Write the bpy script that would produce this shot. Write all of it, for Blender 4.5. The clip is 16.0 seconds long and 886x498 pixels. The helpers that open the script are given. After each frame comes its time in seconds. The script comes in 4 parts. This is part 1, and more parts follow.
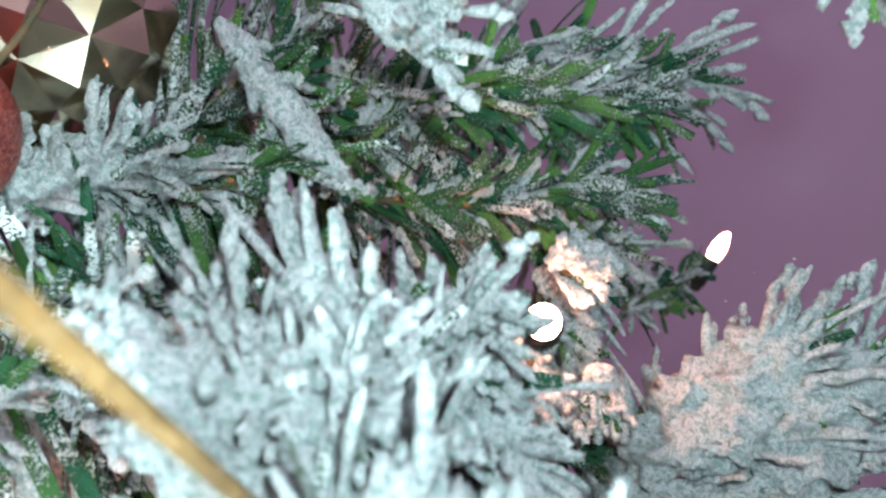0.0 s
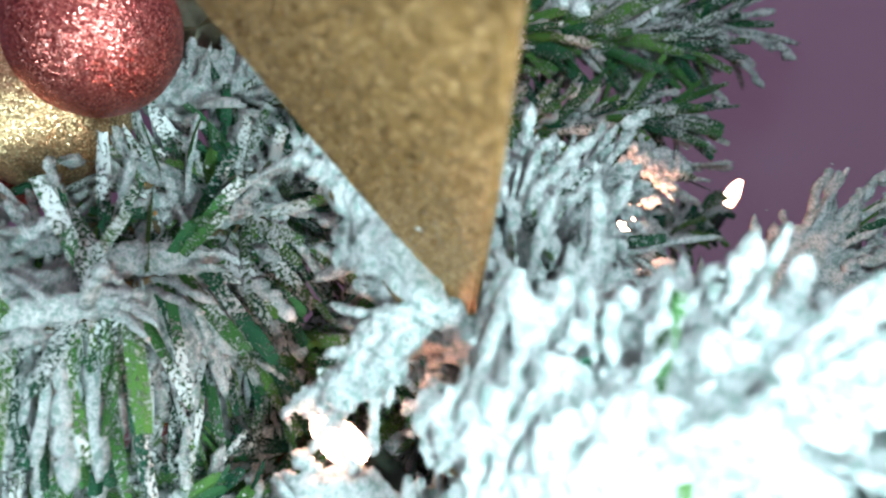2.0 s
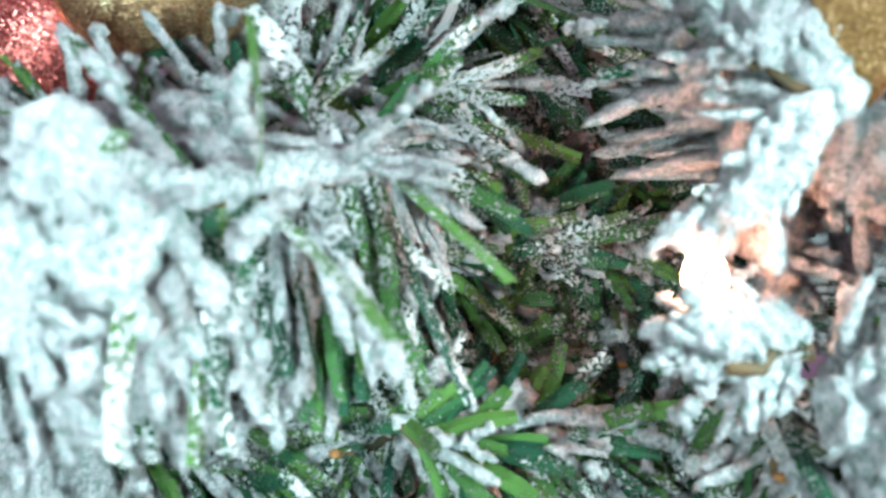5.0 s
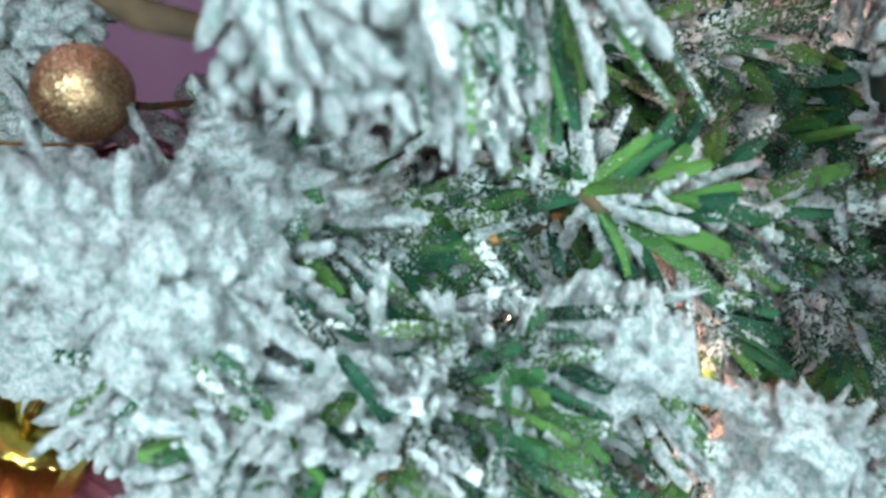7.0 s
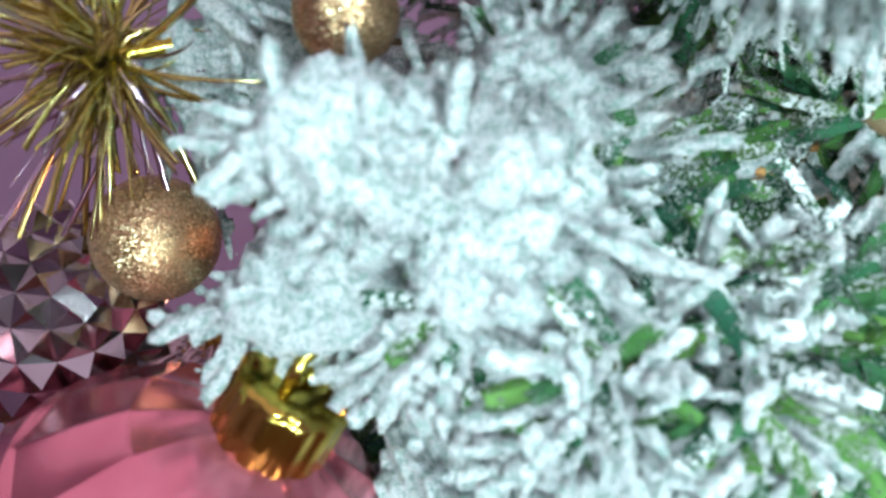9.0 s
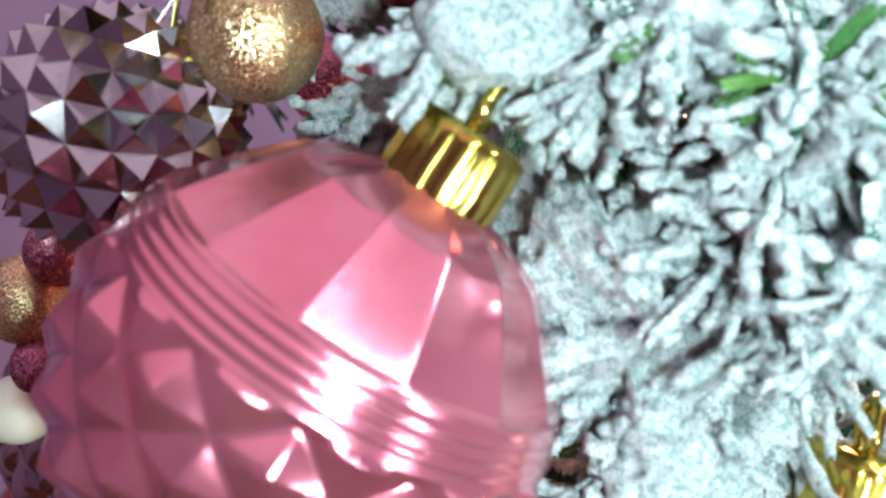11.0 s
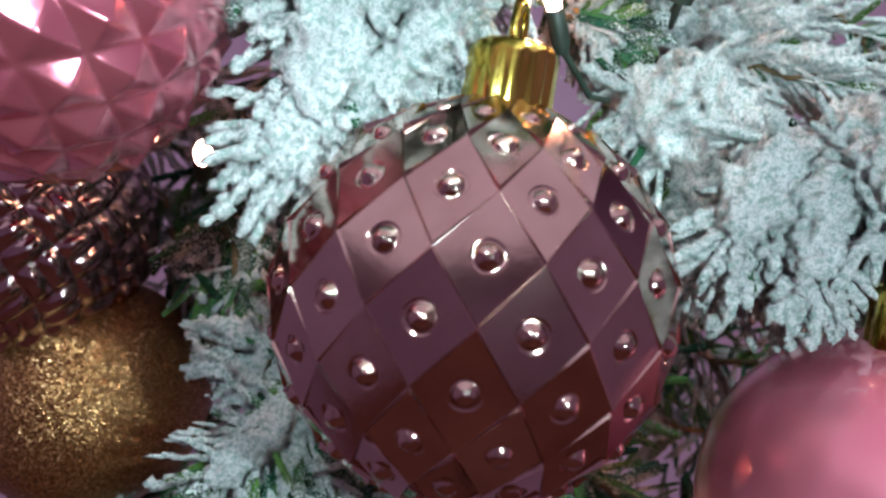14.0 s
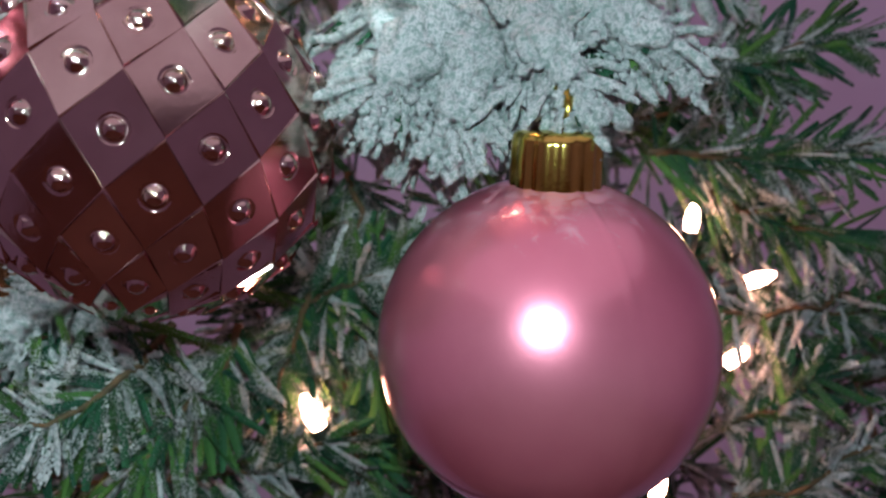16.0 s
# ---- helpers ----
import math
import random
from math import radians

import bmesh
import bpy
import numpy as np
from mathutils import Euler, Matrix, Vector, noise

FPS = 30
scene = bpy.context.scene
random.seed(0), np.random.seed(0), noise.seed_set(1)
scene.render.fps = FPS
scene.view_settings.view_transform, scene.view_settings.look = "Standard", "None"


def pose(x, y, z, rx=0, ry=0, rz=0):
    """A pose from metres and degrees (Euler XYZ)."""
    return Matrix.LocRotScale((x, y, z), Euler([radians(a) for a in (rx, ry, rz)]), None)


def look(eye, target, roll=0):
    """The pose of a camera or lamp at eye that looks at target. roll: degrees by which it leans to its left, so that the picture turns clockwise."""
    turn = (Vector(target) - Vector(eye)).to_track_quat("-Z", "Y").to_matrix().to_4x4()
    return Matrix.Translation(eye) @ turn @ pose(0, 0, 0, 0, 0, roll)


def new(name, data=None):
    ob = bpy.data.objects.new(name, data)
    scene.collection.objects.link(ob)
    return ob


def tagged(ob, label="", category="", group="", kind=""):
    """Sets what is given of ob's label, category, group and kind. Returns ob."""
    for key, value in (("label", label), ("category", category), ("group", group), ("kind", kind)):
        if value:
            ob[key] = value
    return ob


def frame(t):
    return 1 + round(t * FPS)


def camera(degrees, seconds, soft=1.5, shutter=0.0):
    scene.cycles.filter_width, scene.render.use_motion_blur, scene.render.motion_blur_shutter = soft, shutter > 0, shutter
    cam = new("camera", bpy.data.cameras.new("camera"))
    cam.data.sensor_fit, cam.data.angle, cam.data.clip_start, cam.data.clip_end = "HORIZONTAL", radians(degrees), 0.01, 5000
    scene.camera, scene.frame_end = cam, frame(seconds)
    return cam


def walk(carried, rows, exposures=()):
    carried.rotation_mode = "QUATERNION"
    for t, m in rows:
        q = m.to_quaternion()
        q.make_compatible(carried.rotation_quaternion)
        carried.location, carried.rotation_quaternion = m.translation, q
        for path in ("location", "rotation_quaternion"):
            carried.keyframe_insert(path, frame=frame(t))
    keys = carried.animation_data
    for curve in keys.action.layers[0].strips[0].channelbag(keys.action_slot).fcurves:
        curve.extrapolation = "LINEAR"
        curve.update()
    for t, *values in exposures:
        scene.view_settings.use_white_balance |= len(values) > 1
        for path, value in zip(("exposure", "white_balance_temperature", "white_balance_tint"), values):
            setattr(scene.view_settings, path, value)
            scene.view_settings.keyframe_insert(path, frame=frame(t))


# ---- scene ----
# ---- camera and its walk: seconds, eye, target, roll ----
cam = camera(59.9, 16.0, soft=2.4)
cam.data.dof.use_dof = True
cam.data.dof.focus_distance = 0.165
cam.data.dof.aperture_fstop = 19.0
PATH = [
    (0, (0.21527, 0.10178, 1.53094), (0.08193, 0.24496, 1.48948), 6.93),
    (0.5, (0.21625, 0.09386, 1.52501), (0.08213, 0.23602, 1.48257), 7.03),
    (1, (0.21893, 0.08342, 1.52022), (0.08627, 0.22685, 1.47747), 7.03),
    (1.5, (0.22047, 0.07304, 1.51482), (0.09028, 0.2188, 1.47236), 7.24),
    (2, (0.21487, 0.06498, 1.51046), (0.08721, 0.21352, 1.46997), 7.16),
    (2.5, (0.20583, 0.05521, 1.50397), (0.08315, 0.20859, 1.46626), 6.95),
    (3, (0.19532, 0.04566, 1.49653), (0.07776, 0.20316, 1.45944), 7.01),
    (3.2, (0.19153, 0.04267, 1.49385), (0.07593, 0.20166, 1.45697), 7.03),
    (5.3, (0.13818, 0.03232, 1.46464), (0.05809, 0.2136, 1.43771), 4.18),
    (5.5, (0.13433, 0.03135, 1.46024), (0.05632, 0.21354, 1.43338), 4.04),
    (6, (0.12523, 0.02655, 1.45098), (0.05255, 0.21086, 1.42363), 3.61),
    (6.5, (0.11839, 0.02001, 1.44082), (0.04886, 0.20562, 1.41415), 3.76),
    (7, (0.10929, 0.01847, 1.42949), (0.04511, 0.20611, 1.40359), 3.77),
    (7.5, (0.10245, 0.02026, 1.41861), (0.04641, 0.21032, 1.39146), 3.49),
    (8, (0.09433, 0.01905, 1.41414), (0.03974, 0.20973, 1.38844), 3.01),
    (8.5, (0.07605, 0.01513, 1.41534), (0.02572, 0.20733, 1.39238), 3.06),
    (9, (0.05681, 0.01043, 1.41427), (0.00885, 0.20328, 1.39172), 2.61),
    (9.2, (0.04923, 0.00764, 1.41397), (0.00217, 0.20077, 1.39194), 2.46),
    (11.3, (0.00815, 0.00007, 1.35947), (0.00817, 0.20005, 1.35674), 1.64),
    (11.5, (0.00858, -0.00190, 1.35586), (0.00973, 0.19808, 1.35353), 1.27),
    (12, (0.01302, -0.00707, 1.34250), (0.01604, 0.19289, 1.33987), 0.64),
    (12.5, (0.01715, -0.01103, 1.31743), (0.01955, 0.18885, 1.32387), -0.03),
    (13, (0.03395, -0.01308, 1.29886), (0.03480, 0.18676, 1.30676), 0.24),
    (13.5, (0.05089, -0.01246, 1.29300), (0.04971, 0.18743, 1.29955), -0.94),
    (14, (0.06411, -0.01709, 1.28974), (0.06228, 0.18281, 1.29569), -1.42),
    (14.5, (0.07970, -0.02445, 1.28341), (0.07754, 0.17545, 1.28944), -0.73),
    (15, (0.09926, -0.02806, 1.27323), (0.09473, 0.17182, 1.27844), -0.30),
    (15.5, (0.11881, -0.02981, 1.26561), (0.11219, 0.17004, 1.26948), -0.54),
    (16, (0.13692, -0.03278, 1.25504), (0.12952, 0.16702, 1.26024), -0.94),
]
walk(cam, [(t, look(eye, target, roll)) for t, eye, target, roll in PATH],
     exposures=[(0, -0.05), (0.5, -0.35), (1, -0.6), (2, -0.65), (3, -0.55), (5.5, -0.1), (6.5, -0.3), (7.5, -0.25), (8.5, -0.05), (9, 0.05), (11.5, 0.3), (12.5, 0.2), (13, 0.1), (14.5, 0.0), (15, -0.1), (16, -0.25)])

# ---- world, lamps ----
world = bpy.data.worlds.new("room_air")
scene.world = world
world.use_nodes = True
world.node_tree.nodes["Background"].inputs["Color"].default_value = (0.75, 0.62, 0.85, 1)
world.node_tree.nodes["Background"].inputs["Strength"].default_value = 0.05


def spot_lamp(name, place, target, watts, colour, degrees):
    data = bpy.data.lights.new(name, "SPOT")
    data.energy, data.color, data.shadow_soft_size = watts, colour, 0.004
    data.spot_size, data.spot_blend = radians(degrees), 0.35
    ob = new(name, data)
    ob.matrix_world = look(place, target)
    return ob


def fill_disk(name, place, watts, colour, size):
    data = bpy.data.lights.new(name, "AREA")
    data.energy, data.color, data.shape, data.size = watts, colour, "DISK", size
    ob = new(name, data)
    ob.matrix_world = look(place, (place[0], place[1] + 0.001, 0))
    return ob


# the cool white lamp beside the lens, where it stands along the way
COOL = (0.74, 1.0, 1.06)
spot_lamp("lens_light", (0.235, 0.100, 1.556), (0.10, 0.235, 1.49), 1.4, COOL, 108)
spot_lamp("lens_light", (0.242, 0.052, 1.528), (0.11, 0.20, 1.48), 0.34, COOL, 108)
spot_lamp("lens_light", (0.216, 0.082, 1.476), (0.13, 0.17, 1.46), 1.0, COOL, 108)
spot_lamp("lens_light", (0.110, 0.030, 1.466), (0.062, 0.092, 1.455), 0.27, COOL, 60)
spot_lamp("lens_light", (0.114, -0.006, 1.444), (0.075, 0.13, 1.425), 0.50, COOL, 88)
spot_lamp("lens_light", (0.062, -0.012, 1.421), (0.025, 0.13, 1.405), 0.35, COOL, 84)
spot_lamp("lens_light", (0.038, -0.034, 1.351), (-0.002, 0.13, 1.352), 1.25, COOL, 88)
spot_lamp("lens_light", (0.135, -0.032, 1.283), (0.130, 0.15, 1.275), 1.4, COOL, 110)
# added wide overhead disk, no known fixture, standing in for the room's mauve light
fill_disk("room_fill", (0.1, -0.7, 2.45), 15.5, (1.0, 0.78, 1.0), 3.4)


# ---- materials ----
def material(name, rough=0.6, metal=0.0):
    m = bpy.data.materials.new(name)
    m.use_nodes = True
    nt = m.node_tree
    bsdf = nt.nodes["Principled BSDF"]
    bsdf.inputs["Roughness"].default_value = rough
    bsdf.inputs["Metallic"].default_value = metal
    return m, nt, bsdf


def node(nt, kind, **values):
    n = nt.nodes.new(kind)
    for key, value in values.items():
        n.inputs[key].default_value = value
    return n


def ramp(nt, source, stops):
    r = nt.nodes.new("ShaderNodeValToRGB")
    el = r.color_ramp.elements
    while len(el) < len(stops):
        el.new(0.5)
    for e, (p, c) in zip(el, stops):
        e.position, e.color = p, (*c, 1)
    nt.links.new(source, r.inputs["Fac"])
    return r.outputs["Color"]


def coords(nt):
    return nt.nodes.new("ShaderNodeTexCoord").outputs["Object"]


def place(nt):
    return nt.nodes.new("ShaderNodeNewGeometry").outputs["Position"]


def bump(nt, bsdf, height, strength, distance, under=None):
    b = node(nt, "ShaderNodeBump", Strength=strength, Distance=distance)
    nt.links.new(height, b.inputs["Height"])
    if under:
        nt.links.new(under, b.inputs["Normal"])
    nt.links.new(b.outputs["Normal"], bsdf.inputs["Normal"])
    return b.outputs["Normal"]


def noisy(name, dark, light, scale, rough=0.6, metal=0.0, bump_scale=0.0, bump_depth=0.001, detail=6.0, grain=0.0):
    """A surface between two tones, with a fine relief."""
    m, nt, bsdf = material(name, rough, metal)
    at = coords(nt)
    n = node(nt, "ShaderNodeTexNoise", Scale=scale, Detail=detail)
    nt.links.new(at, n.inputs["Vector"])
    nt.links.new(ramp(nt, n.outputs["Fac"], [(0.3, dark), (0.7, light)]), bsdf.inputs["Base Color"])
    if bump_scale:
        b = node(nt, "ShaderNodeTexNoise", Scale=bump_scale, Detail=8.0, Roughness=0.65)
        nt.links.new(at, b.inputs["Vector"])
        bump(nt, bsdf, b.outputs["Fac"], 0.8, bump_depth)
    return m


def flock_material():
    m, nt, bsdf = material("white_flock", 0.95)
    at = place(nt)
    a = node(nt, "ShaderNodeTexNoise", Scale=1700.0, Detail=5.0, Roughness=0.7)
    b = node(nt, "ShaderNodeTexNoise", Scale=95.0, Detail=3.0)
    c = node(nt, "ShaderNodeTexNoise", Scale=760.0, Detail=6.0, Roughness=0.66)
    for n in (a, b, c):
        nt.links.new(at, n.inputs["Vector"])
    # needle green shows through where the flock is thin; the clots are grainy
    gap = ramp(nt, c.outputs["Fac"], [(0.40, (1, 1, 1)), (0.52, (0, 0, 0))])
    tone = ramp(nt, b.outputs["Fac"], [(0.3, (0.80, 0.82, 0.82)), (0.65, (0.90, 0.91, 0.91))])
    grit = ramp(nt, a.outputs["Fac"], [(0.39, (0.62, 0.67, 0.67)), (0.54, (1, 1, 1))])
    gritty = nt.nodes.new("ShaderNodeMixRGB")
    gritty.blend_type = "MULTIPLY"
    gritty.inputs["Fac"].default_value = 1.0
    nt.links.new(tone, gritty.inputs["Color1"])
    nt.links.new(grit, gritty.inputs["Color2"])
    mix = nt.nodes.new("ShaderNodeMixRGB")
    nt.links.new(gap, mix.inputs["Fac"])
    nt.links.new(gritty.outputs["Color"], mix.inputs["Color1"])
    mix.inputs["Color2"].default_value = (0.36, 0.485, 0.45, 1)
    nt.links.new(mix.outputs["Color"], bsdf.inputs["Base Color"])
    bsdf.inputs["Subsurface Weight"].default_value = 0.12
    bsdf.inputs["Subsurface Radius"].default_value = (1.0, 1.0, 1.0)
    bsdf.inputs["Subsurface Scale"].default_value = 0.0022
    lumps = bump(nt, bsdf, c.outputs["Fac"], 0.8, 0.0016)
    bump(nt, bsdf, a.outputs["Fac"], 0.9, 0.0016, lumps)
    return m


def needle_material(name, low, high):
    m, nt, bsdf = material(name, 0.7)
    bsdf.inputs["Specular IOR Level"].default_value = 0.16
    at = place(nt)
    geo = nt.nodes.new("ShaderNodeNewGeometry")
    info = nt.nodes.new("ShaderNodeObjectInfo")
    add = nt.nodes.new("ShaderNodeMath")
    add.operation = "ADD"
    nt.links.new(geo.outputs["Random Per Island"], add.inputs[0])
    nt.links.new(info.outputs["Random"], add.inputs[1])
    wrap = nt.nodes.new("ShaderNodeMath")
    wrap.operation = "FRACT"
    nt.links.new(add.outputs[0], wrap.inputs[0])
    green = ramp(nt, wrap.outputs[0], [(0.0, (0.010, 0.058, 0.034)), (0.4, (0.020, 0.092, 0.040)), (0.7, (0.050, 0.145, 0.034)), (1.0, (0.095, 0.205, 0.045))])
    a = node(nt, "ShaderNodeTexNoise", Scale=1300.0, Detail=5.0, Roughness=0.7)
    b = node(nt, "ShaderNodeTexNoise", Scale=60.0, Detail=2.0)
    for n in (a, b):
        nt.links.new(at, n.inputs["Vector"])
    mul = nt.nodes.new("ShaderNodeMath")
    mul.operation = "MULTIPLY_ADD"
    nt.links.new(a.outputs["Fac"], mul.inputs[0])
    mul.inputs[1].default_value = 0.6
    half = nt.nodes.new("ShaderNodeMath")
    half.operation = "MULTIPLY"
    half.inputs[1].default_value = 0.4
    nt.links.new(b.outputs["Fac"], half.inputs[0])
    nt.links.new(half.outputs[0], mul.inputs[2])
    speck = ramp(nt, mul.outputs[0], [(low, (0, 0, 0)), (high, (1, 1, 1))])
    mix = nt.nodes.new("ShaderNodeMixRGB")
    nt.links.new(speck, mix.inputs["Fac"])
    nt.links.new(green, mix.inputs["Color1"])
    mix.inputs["Color2"].default_value = (0.62, 0.66, 0.65, 1)
    nt.links.new(mix.outputs["Color"], bsdf.inputs["Base Color"])
    bump(nt, bsdf, speck, 1.0, 0.0009)
    return m


def glitter_material(name, dark, light, scale=1500.0, tilt=0.9, rough=0.32):
    m, nt, bsdf = material(name, rough, 0.85 if tilt > 0.5 else 0.3)
    at = coords(nt)
    v = node(nt, "ShaderNodeTexVoronoi", Scale=scale)
    nt.links.new(at, v.inputs["Vector"])
    sep = nt.nodes.new("ShaderNodeSeparateColor")
    nt.links.new(v.outputs["Color"], sep.inputs["Color"])
    nt.links.new(ramp(nt, sep.outputs["Red"], [(0.0, dark), (0.8, light), (1.0, tuple(min(1.0, c * 1.5 + 0.1) for c in light))]), bsdf.inputs["Base Color"])
    flakes = ramp(nt, sep.outputs["Blue"], [(0.80, (0.3, 0.3, 0.3) if tilt < 0.5 else (0.85, 0.85, 0.85)), (0.84, (1, 1, 1))])
    nt.links.new(flakes, bsdf.inputs["Metallic"])
    # every flake lies at its own tilt
    geo = nt.nodes.new("ShaderNodeNewGeometry")
    sub = nt.nodes.new("ShaderNodeVectorMath")
    sub.operation = "SUBTRACT"
    sub.inputs[1].default_value = (0.5, 0.5, 0.5)
    nt.links.new(v.outputs["Color"], sub.inputs[0])
    sc = nt.nodes.new("ShaderNodeVectorMath")
    sc.operation = "SCALE"
    sc.inputs["Scale"].default_value = tilt
    nt.links.new(sub.outputs[0], sc.inputs[0])
    ad = nt.nodes.new("ShaderNodeVectorMath")
    ad.operation = "ADD"
    nt.links.new(geo.outputs["Normal"], ad.inputs[0])
    nt.links.new(sc.outputs[0], ad.inputs[1])
    no = nt.nodes.new("ShaderNodeVectorMath")
    no.operation = "NORMALIZE"
    nt.links.new(ad.outputs[0], no.inputs[0])
    nt.links.new(no.outputs[0], bsdf.inputs["Normal"])
    return m


def shiny(name, dark, light, rough, metal, coat=0.0, scale=60.0, grain=0.0):
    m = noisy(name, dark, light, scale, rough, metal, 900.0 if grain else 0.0, grain)
    bsdf = m.node_tree.nodes["Principled BSDF"]
    bsdf.inputs["Coat Weight"].default_value = coat
    bsdf.inputs["Coat Roughness"].default_value = 0.035
    return m


def dusted(m):
    """Pale dust that clings in ragged flakes round the top."""
    nt = m.node_tree
    bsdf = nt.nodes["Principled BSDF"]
    at = coords(nt)
    split = nt.nodes.new("ShaderNodeSeparateXYZ")
    nt.links.new(at, split.inputs[0])
    n = node(nt, "ShaderNodeTexNoise", Scale=230.0, Detail=8.0, Roughness=0.7, Distortion=1.2)
    nt.links.new(at, n.inputs["Vector"])
    height = node(nt, "ShaderNodeMapRange", **{"From Min": 0.024, "From Max": 0.040, "To Min": -0.22, "To Max": 0.13})
    nt.links.new(split.outputs["Z"], height.inputs["Value"])
    add = nt.nodes.new("ShaderNodeMath")
    nt.links.new(n.outputs["Fac"], add.inputs[0])
    nt.links.new(height.outputs[0], add.inputs[1])
    fleck = ramp(nt, add.outputs[0], [(0.50, (0, 0, 0)), (0.62, (0.5, 0.5, 0.5))])
    mix = nt.nodes.new("ShaderNodeMixRGB")
    base = bsdf.inputs["Base Color"].links[0].from_socket
    nt.links.new(fleck, mix.inputs["Fac"])
    nt.links.new(base, mix.inputs["Color1"])
    mix.inputs["Color2"].default_value = (0.76, 0.50, 0.56, 1)
    nt.links.new(mix.outputs["Color"], bsdf.inputs["Base Color"])
    rough = ramp(nt, fleck, [(0.0, (0.31, 0.31, 0.31)), (0.5, (0.75, 0.75, 0.75))])
    nt.links.new(rough, bsdf.inputs["Roughness"])
    return m


def glow_material(name, colour, strength):
    m, nt, bsdf = material(name, 0.2)
    bsdf.inputs["Base Color"].default_value = (*colour, 1)
    bsdf.inputs["Emission Color"].default_value = (*colour, 1)
    bsdf.inputs["Emission Strength"].default_value = strength
    return m


FLOCK = flock_material()
NEEDLE = needle_material("green_plastic_needle", 0.508, 0.585)
CRUST = needle_material("frosted_plastic_needle", 0.485, 0.54)
STEM = noisy("brown_twig", (0.03, 0.04, 0.02), (0.17, 0.095, 0.04), 160.0, 0.8, 0, 700.0, 0.0006)
BARK = noisy("brown_paper_wrap", (0.045, 0.026, 0.012), (0.11, 0.062, 0.028), 260.0, 0.8, 0, 700.0, 0.0006)
TAN = noisy("orange_tan_wrap", (0.30, 0.13, 0.035), (0.48, 0.24, 0.08), 500.0, 0.8, 0, 900.0, 0.0005)
PAINT = noisy("mauve_wall_paint", (0.74, 0.61, 0.78), (0.81, 0.68, 0.85), 2.2, 0.75, 0, 240.0, 0.0006)
CEILING = noisy("white_ceiling_paint", (0.68, 0.66, 0.68), (0.76, 0.74, 0.76), 2.0, 0.8, 0, 200.0, 0.0005)
WOOD = noisy("brown_wood_floor", (0.20, 0.075, 0.04), (0.36, 0.15, 0.08), 7.0, 0.45, 0, 60.0, 0.0006)
GOLD = shiny("gold_plated_cap", (0.50, 0.37, 0.06), (0.66, 0.51, 0.12), 0.14, 1.0, 0, 120.0, 0.00005)
PINK_PEARL = dusted(shiny("pink_pearl_lacquer", (0.70, 0.18, 0.265), (0.82, 0.255, 0.335), 0.30, 0.72, 1.0, 40.0, 0.00003))
PINK_SATIN = shiny("pink_satin_lacquer", (0.66, 0.15, 0.215), (0.80, 0.24, 0.31), 0.17, 0.85, 0.8, 70.0, 0.00004)
MIRROR = shiny("champagne_mirror", (0.50, 0.365, 0.315), (0.60, 0.46, 0.40), 0.075, 1.0, 0, 90.0, 0.000012)
SILVER = shiny("silver_mirror", (0.46, 0.42, 0.43), (0.56, 0.53, 0.54), 0.10, 1.0, 0, 90.0, 0.00004)
PALE_GOLD = shiny("pale_gold_mirror", (0.62, 0.54, 0.40), (0.74, 0.66, 0.50), 0.22, 1.0, 0, 90.0, 0.00004)
BRONZE = shiny("bronze_weave", (0.40, 0.30, 0.30), (0.50, 0.39, 0.38), 0.09, 1.0, 0, 90.0, 0.00006)
GLIT_BROWN = glitter_material("brown_gold_glitter", (0.13, 0.055, 0.022), (0.46, 0.24, 0.09), 2300.0, 0.8)
GLIT_GOLD = glitter_material("gold_glitter", (0.36, 0.21, 0.10), (0.82, 0.53, 0.29), 3400.0, 0.62)
GLIT_RED = glitter_material("coral_red_glitter", (0.35, 0.05, 0.05), (0.80, 0.22, 0.18), 3000.0, 0.62)
GLIT_PINK = glitter_material("pink_glitter", (0.30, 0.05, 0.10), (0.72, 0.26, 0.34), 3000.0, 0.65)
GLIT_STAR = glitter_material("matt_gold_glitter", (0.20, 0.105, 0.036), (0.33, 0.185, 0.065), 2600.0, 0.45, 0.42)
MAROON = shiny("maroon_lacquer", (0.10, 0.012, 0.02), (0.16, 0.02, 0.03), 0.15, 0.5, 1.0, 50.0)
RED_GLOSS = shiny("dark_red_lacquer", (0.24, 0.02, 0.022), (0.32, 0.035, 0.035), 0.22, 0.2, 1.0, 50.0)
TINSEL = shiny("gold_tinsel_film", (0.62, 0.52, 0.16), (0.84, 0.74, 0.36), 0.2, 1.0, 0, 200.0)
TINSEL_LILAC = shiny("lilac_tinsel_film", (0.55, 0.38, 0.52), (0.78, 0.64, 0.76), 0.2, 1.0, 0, 200.0)
SOCKET = noisy("dark_green_socket", (0.008, 0.018, 0.012), (0.02, 0.035, 0.025), 300.0, 0.5)
GLOW = glow_material("warm_lit_bulb", (1.0, 0.44, 0.30), 80.0)
CREAM = noisy("cream_plastic", (0.70, 0.62, 0.48), (0.78, 0.70, 0.56), 80.0, 0.4)


# ---- building helpers ----
def mesh_object(name, bm, mat, parent=None, label="", smooth=True):
    me = bpy.data.meshes.new(name)
    bm.normal_update()
    bm.to_mesh(me)
    bm.free()
    me.materials.append(mat)
    me.polygons.foreach_set("use_smooth", [smooth] * len(me.polygons))
    ob = new(name, me)
    ob.parent = parent
    if label:
        ob["label"] = label
    return ob


